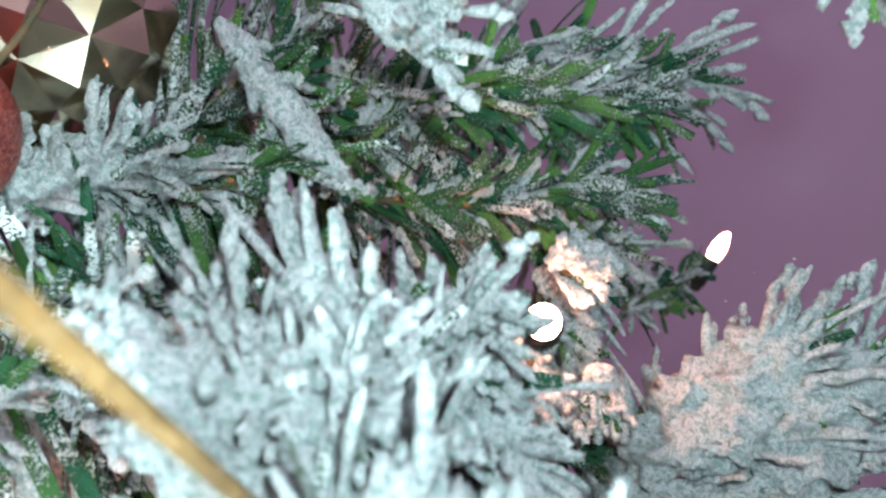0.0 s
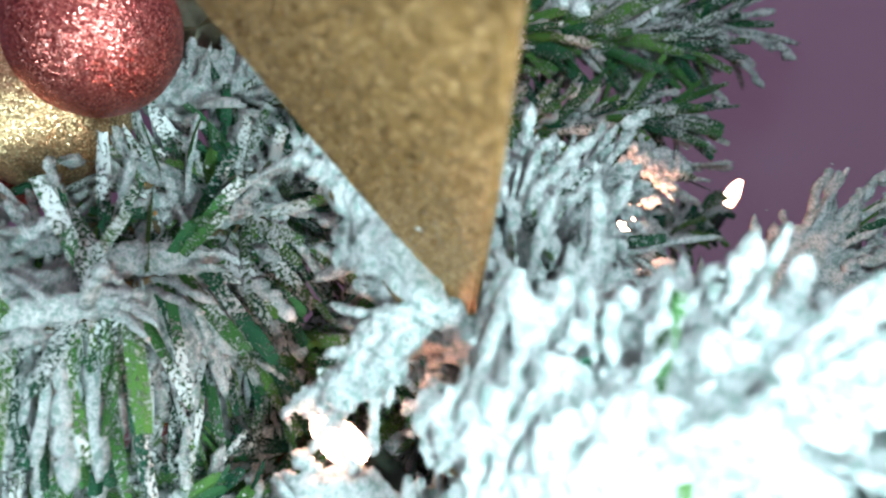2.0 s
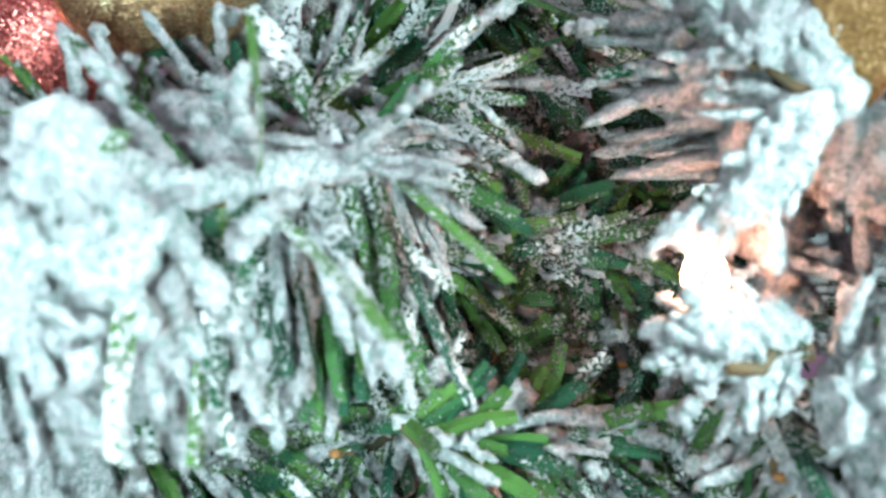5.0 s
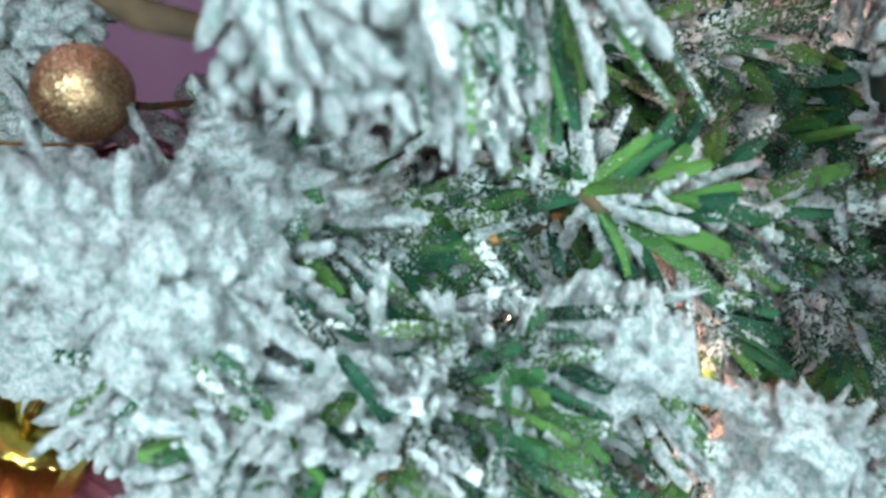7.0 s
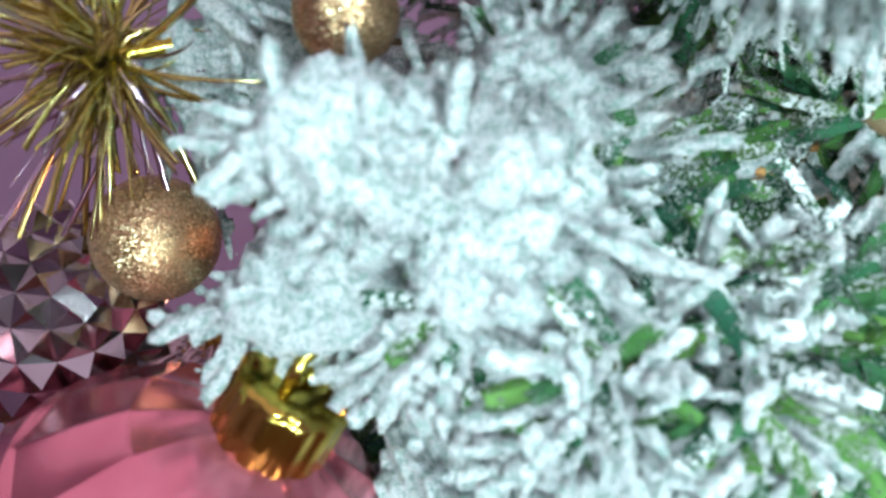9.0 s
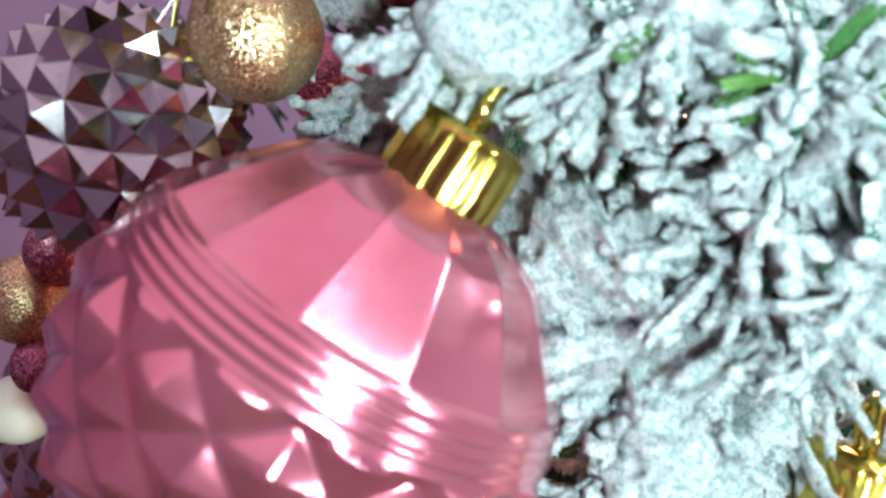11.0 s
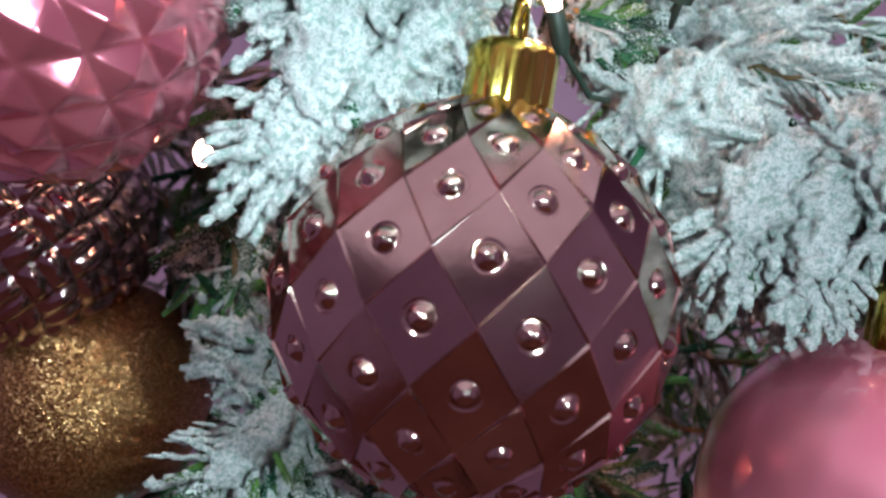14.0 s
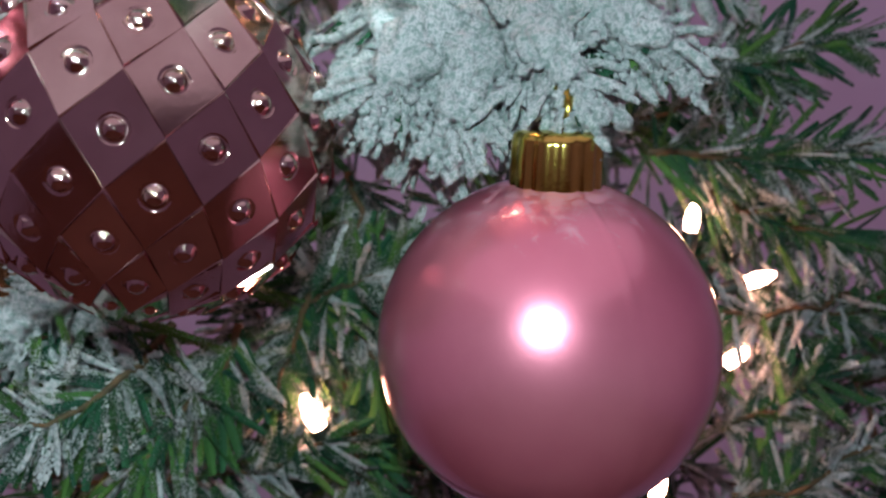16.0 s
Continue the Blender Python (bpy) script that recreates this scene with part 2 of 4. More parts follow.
def array_object(name, verts, faces, mat, parent=None, smooth=True):
    """One mesh from numpy arrays of places and of triangles."""
    me = bpy.data.meshes.new(name)
    me.vertices.add(len(verts))
    me.vertices.foreach_set("co", np.asarray(verts, np.float32).ravel())
    me.loops.add(faces.size)
    me.loops.foreach_set("vertex_index", np.asarray(faces, np.int32).ravel())
    me.polygons.add(len(faces))
    me.polygons.foreach_set("loop_start", np.arange(0, faces.size, 3, dtype=np.int32))
    me.polygons.foreach_set("use_smooth", np.full(len(faces), smooth))
    me.update(calc_edges=True)
    me.materials.append(mat)
    ob = new(name, me)
    ob.parent = parent
    return ob


def box_mesh(size, at=(0, 0, 0), bevel=0.0):
    bm = bmesh.new()
    bmesh.ops.create_cube(bm, size=1, matrix=Matrix.Translation(at) @ Matrix.Diagonal((*size, 1)))
    if bevel:
        bmesh.ops.bevel(bm, geom=bm.edges[:], offset=bevel, segments=2, affect="EDGES")
    return bm


def empty(name, matrix):
    ob = new(name)
    ob.empty_display_size = 0.01
    ob.matrix_world = matrix
    return ob


# ---- the room round the tree ----
def slab(name, size, at, mat, label):
    ob = mesh_object(name, box_mesh(size, at), mat, smooth=False)
    tagged(ob, label, name.split("_")[0], kind="structure")
    return ob


slab("floor", (4.4, 4.2, 0.1), (0.1, -0.9, -0.05), WOOD, "brown wooden floor of the room")
slab("ceiling", (4.4, 4.2, 0.1), (0.1, -0.9, 2.55), CEILING, "plain white painted ceiling")
slab("wall_north", (4.4, 0.12, 2.5), (0.1, 1.06, 1.25), PAINT, "plain mauve painted wall behind the tree")
slab("wall_south", (4.4, 0.12, 2.5), (0.1, -2.86, 1.25), PAINT, "plain mauve painted wall")
slab("wall_west", (0.12, 3.8, 2.5), (-2.0, -0.9, 1.25), PAINT, "plain mauve painted wall")
slab("wall_east", (0.12, 3.8, 2.5), (2.2, -0.9, 1.25), PAINT, "plain mauve painted wall")

# ---- needles and flock: unit shapes along +z ----
rng = np.random.default_rng(7)


def grid_faces(rings, sides, close=True):
    out = []
    for r in range(rings - 1):
        for s in range(sides if close else sides - 1):
            a, b = r * sides + s, r * sides + (s + 1) % sides
            out += [(a, b, b + sides), (a, b + sides, a + sides)]
    return out


def bare_needle(seed):
    """A thin folded plastic strip with a blunt end."""
    g = np.random.default_rng(seed)
    rings, v = 6, []
    for z in np.linspace(0, 1, rings):
        w = 0.5 * (1.0 if z < 0.95 else 0.7) * (0.86 + 0.14 * min(1.0, 5 * z))
        fold = 0.08 + 0.05 * g.standard_normal()
        v += [(-w, fold * 0.6, z), (0, -fold * 0.5, z), (w, fold * 0.6, z), (0, -fold * 0.5 - 0.08, z)]
    return np.array(v), np.array(grid_faces(rings, 4))


def flock_needle(seed, rings=10, sides=6):
    """A needle thick with clotted flock: a long, softly knobbly finger."""
    g = np.random.default_rng(seed)
    v = []
    swell = 0.72 + 0.5 * np.convolve(g.random(rings + 2), np.ones(3) / 3, "valid")
    wave = g.random(4) * math.tau
    for k, z in enumerate(np.linspace(0, 1, rings)):
        taper = (0.6 + 0.4 * min(1, 2.2 * z)) * (1.0 if z < 0.88 else max(0.62, math.sqrt(max(0.0, 1 - ((z - 0.88) / 0.135) ** 2))))
        cx, cy = 0.14 * math.sin(5 * z + wave[0]), 0.14 * math.sin(6 * z + wave[1])
        for s in range(sides):
            a = math.tau * (s + 0.5 * (k % 2)) / sides
            r = 0.5 * swell[k] * taper * (1 + 0.14 * math.sin(2 * a + 7 * z + wave[2]) + 0.15 * g.standard_normal())
            v.append((cx + r * math.cos(a), cy + 0.68 * r * math.sin(a), z + 0.03 * g.standard_normal()))
    f = grid_faces(rings, sides)
    v.append((0.05, 0, 1.0))
    top = (rings - 1) * sides
    f += [(top + s, top + (s + 1) % sides, len(v) - 1) for s in range(sides)]
    return np.array(v), np.array(f)


def flock_crumb(seed):
    g = np.random.default_rng(seed)
    bm = bmesh.new()
    bmesh.ops.create_icosphere(bm, subdivisions=1, radius=0.5)
    v = np.array([q.co[:] for q in bm.verts]) * (1 + 0.22 * g.standard_normal((len(bm.verts), 1)))
    f = np.array([[q.index for q in p.verts] for p in bm.faces])
    bm.free()
    return v * (1.0, 0.8, 0.9), f


def flock_string(seed):
    """A needle buried in flock: a row of knobbly clots, each touching the next."""
    g = np.random.default_rng(seed)
    v, f, n, z = [], [], 0, 0.02
    wave = g.random(2) * math.tau
    while z < 1.0:
        lump, faces = flock_crumb(seed * 31 + n)
        size = (0.62 + 0.38 * min(1, 2 * z)) * (0.85 + 0.55 * g.random())
        step = 0.088 * (0.8 + 0.5 * g.random())
        spot = np.array((0.18 * math.sin(5 * z + wave[0]), 0.18 * math.sin(6 * z + wave[1]), z)) + g.standard_normal(3) * (0.13, 0.13, 0.01)
        v.append(lump * (size * 1.06, size * 0.9, step * 2.5) + spot)
        f.append(faces + n)
        n += len(lump)
        z += step * 1.25
    return np.concatenate(v), np.concatenate(f)


def flock_mat(seed):
    """A ragged flat clot that bridges neighbouring needles, long along z."""
    g = np.random.default_rng(seed)
    bm = bmesh.new()
    bmesh.ops.create_icosphere(bm, subdivisions=2, radius=0.5)
    v = np.array([q.co[:] for q in bm.verts])
    v *= 1 + 0.30 * g.standard_normal((len(v), 1)) + 0.22 * np.sin(9 * v[:, 2:3] + g.random() * 6) * np.cos(8 * v[:, :1])
    f = np.array([[q.index for q in p.verts] for p in bm.faces])
    bm.free()
    return v, f


BARE = [bare_needle(k) for k in range(6)]
FINGER = [(flock_string if k % 5 < 2 else flock_needle)(20 + k) for k in range(14)]
FAR_FINGER = [flock_needle(20 + k, 7, 5) for k in range(14)]
MAT = [flock_mat(80 + k) for k in range(10)]
CRUMB = [flock_crumb(50 + k) for k in range(8)]


def flock_core(line, radius, seed):
    """The matted body of flock that the needles of a heavy twig sink into: a lumpy sleeve along its wire."""
    rings, sides = 48, 34
    pts = np.array([np.asarray(line[0]) + (np.asarray(line[-1]) - line[0]) * s for s in np.linspace(-0.04, 1.12, rings)])
    ends = np.sin(np.pi * np.clip(np.linspace(0.06, 1.0, rings), 0, 1)) ** 0.45
    v, f = tube(pts, radius * ends, sides)
    mid = np.repeat(pts, sides, 0)
    out = np.empty_like(v)
    for k, (p, m) in enumerate(zip(v, mid)):
        q = Vector(p) * 130 + Vector((seed * 3.7, 0, 0))
        lump = 0.42 * noise.noise(q) + 0.34 * noise.noise(q * 2.4) + 0.20 * noise.noise(q * 5.5) + 0.10 * noise.noise(q * 12.0)
        out[k] = m + (p - m) * (0.82 + lump)
    return out, f


def unit_mesh(name, shape, mat):
    me = bpy.data.meshes.new(name)
    me.from_pydata(shape[0].tolist(), [], shape[1].tolist())
    me.polygons.foreach_set("use_smooth", [mat is FLOCK] * len(me.polygons))
    me.materials.append(mat)
    return me


BARE_MESH = [unit_mesh("needle", s, NEEDLE) for s in BARE]
CRUST_MESH = [unit_mesh("needle", s, CRUST) for s in BARE]
FINGER_MESH = [unit_mesh("needle", s, FLOCK) for s in FINGER]


class Heap:
    """Collects many small shapes into one mesh."""

    def __init__(self):
        self.v, self.f, self.n = [], [], 0

    def add(self, shape, m, place, bend=0.0, sway=0.0):
        v, f = shape
        w = v @ m.T + place
        if bend:
            w[:, 2] -= bend * v[:, 2] ** 2
            w[:, 0] += sway * v[:, 2] ** 2
        self.v.append(w)
        self.f.append(f + self.n)
        self.n += len(v)

    def object(self, name, mat, parent):
        if self.n:
            ob = array_object(name, np.concatenate(self.v), np.concatenate(self.f), mat, parent, mat is FLOCK)
            ob["kind"] = "stuff"


def tube(points, radii, sides=7):
    """A round bar along points, as arrays."""
    v = []
    for k, p in enumerate(points):
        d = np.asarray(points[min(k + 1, len(points) - 1)], float) - points[max(k - 1, 0)]
        d = d / np.linalg.norm(d)
        a = np.cross(d, (0.3, 0.2, 0.93))
        a /= np.linalg.norm(a)
        b = np.cross(d, a)
        for s in range(sides):
            t = math.tau * s / sides
            v.append(np.asarray(p) + radii[k] * (a * math.cos(t) + b * math.sin(t)))
    return np.array(v), np.array(grid_faces(len(points), sides))


# ---- the flocked tree ----
TRUNK_XY = (0.02, 0.46)
tree = empty("christmas_tree", pose(TRUNK_XY[0], TRUNK_XY[1], 0))
tagged(tree, "artificial christmas tree with white flocked green plastic needles", "christmas tree")
TREE_INV = np.array((-TRUNK_XY[0], -TRUNK_XY[1], 0.0))


def twig(base, tip, flock, count, length, width=0.0026, singles=0, droop=0.25, far=False, comb=False, sag=0.004, body=0.5):
    """A wired twig from base to tip, in metres, with needles all round; flock is the share of them that is clotted white."""
    base, tip = np.array(base) + TREE_INV, np.array(tip) + TREE_INV
    axis = tip - base
    span = np.linalg.norm(axis)
    axis /= span
    line = [base + axis * span * s + np.array((0, 0, -4 * sag * s * (1 - s))) + 0.0012 * rng.standard_normal(3) for s in np.linspace(0, 1, 9)]
    v, f = tube(line, [0.0013 * (1.1 - 0.5 * k / 8) for k in range(9)], 6)
    stem = array_object("branch", v, f, STEM, tree)
    side = np.cross(axis, (0.1, 0.2, 0.97))
    side /= np.linalg.norm(side)
    up = np.cross(side, axis)
    green, crusted, white, nubs = Heap(), Heap(), Heap(), Heap()
    if flock > 0.7:
        white.add(flock_core(line, length * (0.30 if far else body) * flock ** 2, len(tree.children)), np.eye(3), np.zeros(3))
    elif not far:
        white.add(flock_core(line, length * (0.06 + 0.22 * flock), len(tree.children)), np.eye(3), np.zeros(3))
        for k in range(3):
            nubs.add(CRUMB[k], np.diag((0.0018, 0.0022, 0.0016)) * (0.8 + 0.5 * rng.random()), line[2 + 2 * k] + np.array((0, -0.0018, 0.0006)))
    if flock > 0.85 and not far:
        count = int(count * (0.75 if body < 0.6 else 0.45))
    for k in range(count):
        s = (k + rng.random()) / count
        spot = s * 8
        i = min(int(spot), 7)
        p = line[i] + (line[i + 1] - line[i]) * (spot - i)
        turn = k * 2.399963 + 0.35 * rng.standard_normal()
        lean = math.radians((54 if flock > 0.8 else 64) - 34 * s ** 1.5 + 16 * rng.standard_normal())
        d = axis * math.cos(lean) + (side * math.cos(turn) + up * math.sin(turn)) * math.sin(lean)
        if comb and k % 4:
            d = 0.35 * axis + np.array((0, 0, -1.0)) + 0.33 * side * math.cos(turn) + 0.1 * rng.standard_normal(3)
        # the sprays are pressed flat, and their strips lie broadside
        d[1] *= 0.3
        d[2] -= droop * 0.5
        d /= np.linalg.norm(d)
        a = np.cross(d, np.array((0.0, -1.0, 0.0)) + 0.55 * rng.standard_normal(3))
        a /= np.linalg.norm(a)
        if comb:
            a = axis - d * (axis @ d) + 0.25 * rng.standard_normal(3)
            a -= d * (a @ d)
            a /= np.linalg.norm(a)
        b = np.cross(d, a)
        pick = rng.random() * (1.0 if far else 1.12)
        ln = length * (1.0 if comb else (1.0 if pick < flock else 0.78) if flock > 0.5 else (0.7 if pick < flock else 0.95)) * (0.8 + 0.55 * rng.random()) * (1.0 - 0.25 * s)
        bend = droop * 0.4 * ln * rng.random()
        clotted = pick < flock
        half = not clotted and flock > 0.8 or not clotted and pick < (0.93 if comb else 0.0) + flock + (1 - flock) * (0.14 + 0.5 * flock if far else 0.32 + 0.5 * flock)
        w = width * (0.66 + 0.5 * rng.random()) if clotted else width * (0.8 + 0.45 * rng.random())
        m = np.stack([a * w, b * w, d * ln], 1)
        n = rng.integers(14 if clotted else 6)
        if k * 7 % max(count, 1) < singles:
            ob = new("needle", (FINGER_MESH if clotted else CRUST_MESH if half else BARE_MESH)[n])
            ob.parent = stem
            ob.matrix_basis = Matrix([[*m[r], p[r]] for r in range(3)] + [[0, 0, 0, 1]])
        else:
            (white if clotted else crusted if half else green).add((BARE if not clotted else FAR_FINGER if far else FINGER)[n], m, p, bend, 0.12 * ln * rng.standard_normal())
        # clots that bind it to its neighbours
        if rng.random() < (0.10 * flock + 0.04) * (0.3 if far else 1.0):
            z = 0.35 + 0.45 * rng.random()
            clot = np.stack([a * w * (0.9 + 0.9 * rng.random()), b * w * (0.6 + 0.5 * rng.random()), d * min(0.0065, ln * (0.2 + 0.25 * rng.random()))], 1)
            white.add(MAT[rng.integers(10)], clot, p + d * ln * z - np.array((0, 0, bend * z * z)))
        # loose grains of flock along the needle
        for q in range(int((4.0 if clotted else 5.0 if half else 0.5 * flock + 0.35) * (0.35 if far else 1.0) * rng.random() + 0.5)):
            size = width * (0.15 + 0.32 * rng.random() ** 2)
            z = 0.2 + 0.8 * rng.random()
            out = rng.standard_normal(3)
            at = p + d * ln * z + out / np.linalg.norm(out) * w * (0.42 if clotted else 0.2) - np.array((0, 0, bend * z * z))
            white.add(CRUMB[rng.integers(8)], np.eye(3) * size * (0.7 + 0.6 * rng.random(3)), at)
    green.object("needles", NEEDLE, stem)
    crusted.object("frosted_needles", CRUST, stem)
    white.object("flock", FLOCK, stem)
    nubs.object("tan_wrap", TAN, stem)
    return stem


# the branch beside the hanging star
twig((0.129, 0.193, 1.474), (0.144, 0.163, 1.490), 0.95, 103, 0.02, singles=24)
twig((0.139, 0.175, 1.476), (0.138, 0.154, 1.489), 0.95, 114, 0.017, width=0.003)
twig((0.124, 0.191, 1.482), (0.139, 0.192, 1.497), 0.95, 69, 0.019)
twig((0.148, 0.174, 1.470), (0.130, 0.167, 1.501), 0.95, 103, 0.026)
twig((0.152, 0.158, 1.472), (0.127, 0.156, 1.494), 1, 92, 0.024)
twig((0.149, 0.160, 1.472), (0.191, 0.155, 1.481), 1, 149, 0.026, width=0.003, singles=24)
twig((0.176, 0.135, 1.470), (0.198, 0.159, 1.487), 1, 138, 0.024, width=0.003)
twig((0.156, 0.137, 1.466), (0.187, 0.139, 1.473), 1, 103, 0.024, width=0.003)
twig((0.144, 0.143, 1.478), (0.131, 0.136, 1.464), 1, 29, 0.01)
twig((0.146, 0.144, 1.479), (0.126, 0.140, 1.496), 1, 29, 0.01)
twig((0.148, 0.139, 1.450), (0.134, 0.135, 1.451), 1, 41, 0.01)
# pale feathery branch
twig((0.137, 0.260, 1.433), (0.163, 0.269, 1.485), 0.95, 120, 0.03)
twig((0.157, 0.270, 1.426), (0.175, 0.275, 1.482), 0.95, 138, 0.03)
twig((0.128, 0.264, 1.425), (0.143, 0.272, 1.452), 0.6, 60, 0.026)
twig((0.129, 0.264, 1.428), (0.163, 0.276, 1.453), 0.6, 90, 0.028)
# green branch above
twig((0.035, 0.205, 1.528), (0.108, 0.289, 1.533), 0.15, 230, 0.024, singles=24)
twig((0.060, 0.221, 1.501), (0.113, 0.274, 1.512), 0.2, 170, 0.022)
twig((0.065, 0.266, 1.543), (0.107, 0.306, 1.542), 0.55, 90, 0.03)
twig((0.072, 0.186, 1.537), (0.103, 0.195, 1.513), 1, 27, 0.008)
twig((0.045, 0.182, 1.513), (0.054, 0.211, 1.532), 0.25, 103, 0.03)
twig((0.055, 0.220, 1.514), (0.082, 0.251, 1.533), 0.25, 130, 0.022)
twig((0.107, 0.199, 1.539), (0.116, 0.197, 1.550), 1, 46, 0.02)
twig((0.165, 0.246, 1.565), (0.174, 0.239, 1.560), 1, 46, 0.011)
twig((0.092, 0.263, 1.493), (0.111, 0.281, 1.496), 0.6, 60, 0.022)
twig((0.103, 0.245, 1.448), (0.124, 0.266, 1.448), 0.15, 80, 0.026)
# branch behind the glitter cluster
twig((0.072, 0.170, 1.481), (0.052, 0.139, 1.487), 0.35, 138, 0.028, singles=24)
twig((0.063, 0.185, 1.515), (0.068, 0.181, 1.486), 0.1, 92, 0.03)
twig((0.073, 0.167, 1.466), (0.068, 0.142, 1.450), 0.45, 92, 0.026)
twig((0.088, 0.131, 1.469), (0.074, 0.097, 1.462), 0.3, 241, 0.026, width=0.003, singles=24, droop=0.5, comb=True)
twig((0.063, 0.132, 1.474), (0.047, 0.106, 1.469), 0.65, 126, 0.016, width=0.0028)
twig((0.075, 0.164, 1.489), (0.050, 0.134, 1.472), 0.3, 186, 0.018, droop=0.6)
twig((0.047, 0.152, 1.499), (0.060, 0.176, 1.509), 0.8, 92, 0.024)
twig((0.057, 0.172, 1.502), (0.084, 0.188, 1.512), 0.12, 138, 0.034, droop=0.5, comb=True)
twig((0.062, 0.158, 1.478), (0.077, 0.170, 1.485), 0.15, 92, 0.03, droop=0.5, comb=True)
twig((0.075, 0.155, 1.453), (0.099, 0.177, 1.441), 0.35, 139, 0.018)
twig((0.089, 0.173, 1.457), (0.115, 0.179, 1.455), 0.3, 124, 0.018)
twig((0.026, 0.117, 1.419), (0.069, 0.149, 1.418), 0.45, 126, 0.022)
twig((0.090, 0.140, 1.424), (0.123, 0.166, 1.426), 0.3, 155, 0.018)
# heavy white branch and the green one under it
twig((0.067, 0.089, 1.469), (0.076, 0.103, 1.446), 1, 195, 0.013, width=0.0028, singles=24, droop=0.6, body=0.7)
twig((0.060, 0.085, 1.461), (0.070, 0.093, 1.444), 1, 184, 0.013, width=0.0028, droop=0.6, body=0.7)
twig((0.060, 0.111, 1.472), (0.075, 0.121, 1.457), 0.9, 138, 0.015, width=0.0028, droop=0.6, body=0.7)
twig((0.065, 0.126, 1.468), (0.084, 0.148, 1.472), 0.5, 149, 0.024, singles=24, droop=0.5, comb=True)
twig((0.065, 0.147, 1.476), (0.084, 0.161, 1.482), 0.25, 103, 0.024, droop=0.5, comb=True)
twig((0.095, 0.164, 1.430), (0.090, 0.197, 1.486), 0.08, 264, 0.016, width=0.0024, singles=24)
twig((0.097, 0.165, 1.433), (0.068, 0.138, 1.411), 0.18, 241, 0.016, width=0.0024, singles=24)
twig((0.092, 0.162, 1.426), (0.113, 0.156, 1.403), 0.35, 172, 0.016, width=0.0024)
twig((0.098, 0.195, 1.485), (0.123, 0.189, 1.446), 0.06, 252, 0.018, width=0.0024, singles=24)
twig((0.112, 0.184, 1.445), (0.121, 0.174, 1.424), 0.1, 161, 0.017, width=0.0024)
twig((0.136, 0.171, 1.469), (0.143, 0.156, 1.458), 1, 46, 0.01, width=0.003, body=0.7)
twig((0.142, 0.153, 1.441), (0.151, 0.143, 1.423), 0.45, 120, 0.016)
twig((0.033, 0.170, 1.425), (0.069, 0.197, 1.433), 0.56, 138, 0.024)
twig((0.017, 0.125, 1.396), (0.053, 0.137, 1.406), 0.45, 103, 0.024)
twig((0.119, 0.178, 1.423), (0.134, 0.176, 1.401), 0.25, 138, 0.016)
twig((0.133, 0.199, 1.486), (0.150, 0.193, 1.472), 0.8, 69, 0.022)
# white branch over the diamond bauble
twig((0.046, 0.120, 1.407), (0.032, 0.103, 1.414), 1, 184, 0.016, width=0.003, singles=24, body=0.8)
twig((0.048, 0.122, 1.409), (0.036, 0.102, 1.396), 1, 184, 0.015, width=0.003, singles=24, body=0.8)
twig((0.045, 0.122, 1.413), (0.040, 0.121, 1.430), 0.9, 103, 0.018, width=0.0028, body=0.8)
twig((0.067, 0.128, 1.403), (0.054, 0.103, 1.389), 0.56, 149, 0.018, width=0.0028)
twig((0.075, 0.131, 1.404), (0.073, 0.104, 1.386), 0.35, 195, 0.016, width=0.0024)
twig((0.082, 0.133, 1.404), (0.087, 0.118, 1.384), 0.4, 184, 0.016, width=0.0024)
twig((0.085, 0.140, 1.402), (0.107, 0.136, 1.397), 0.95, 69, 0.016, body=0.8)
twig((0.092, 0.167, 1.429), (0.116, 0.166, 1.417), 0.45, 172, 0.018, width=0.0024)
twig((0.100, 0.194, 1.448), (0.125, 0.184, 1.434), 0.15, 241, 0.016, width=0.0024)
twig((0.129, 0.184, 1.421), (0.138, 0.173, 1.398), 0.2, 138, 0.016, width=0.0028)
twig((0.124, 0.191, 1.409), (0.145, 0.184, 1.381), 0.56, 126, 0.02)
twig((0.109, 0.173, 1.390), (0.121, 0.169, 1.370), 0.2, 155, 0.016)
twig((0.042, 0.166, 1.431), (0.065, 0.186, 1.441), 0.6, 114, 0.022)
twig((0.122, 0.154, 1.377), (0.131, 0.143, 1.388), 1, 69, 0.018, body=0.8)
# white lobes nearest the lens
twig((0.040, 0.130, 1.411), (0.017, 0.094, 1.417), 1, 206, 0.016, width=0.003, singles=24, body=0.8)
twig((0.040, 0.130, 1.409), (0.006, 0.107, 1.395), 1, 195, 0.016, width=0.003, singles=24, body=0.8)
twig((0.042, 0.130, 1.405), (0.028, 0.110, 1.389), 0.9, 149, 0.016, width=0.003, body=0.8)
twig((0.050, 0.135, 1.414), (0.044, 0.134, 1.435), 0.9, 103, 0.022, body=0.8)
twig((0.071, 0.142, 1.406), (0.054, 0.105, 1.389), 0.56, 161, 0.017, width=0.003, singles=24)
twig((0.078, 0.140, 1.399), (0.072, 0.121, 1.373), 0.4, 184, 0.016, width=0.0024)
twig((0.061, 0.169, 1.434), (0.069, 0.154, 1.416), 0.56, 92, 0.022)
twig((0.017, 0.144, 1.366), (0.035, 0.145, 1.374), 0.95, 92, 0.018, body=0.8)
twig((0.023, 0.129, 1.360), (0.046, 0.126, 1.370), 1, 92, 0.018, body=0.8)
twig((0.085, 0.164, 1.424), (0.102, 0.174, 1.435), 0.3, 138, 0.016, width=0.0028)
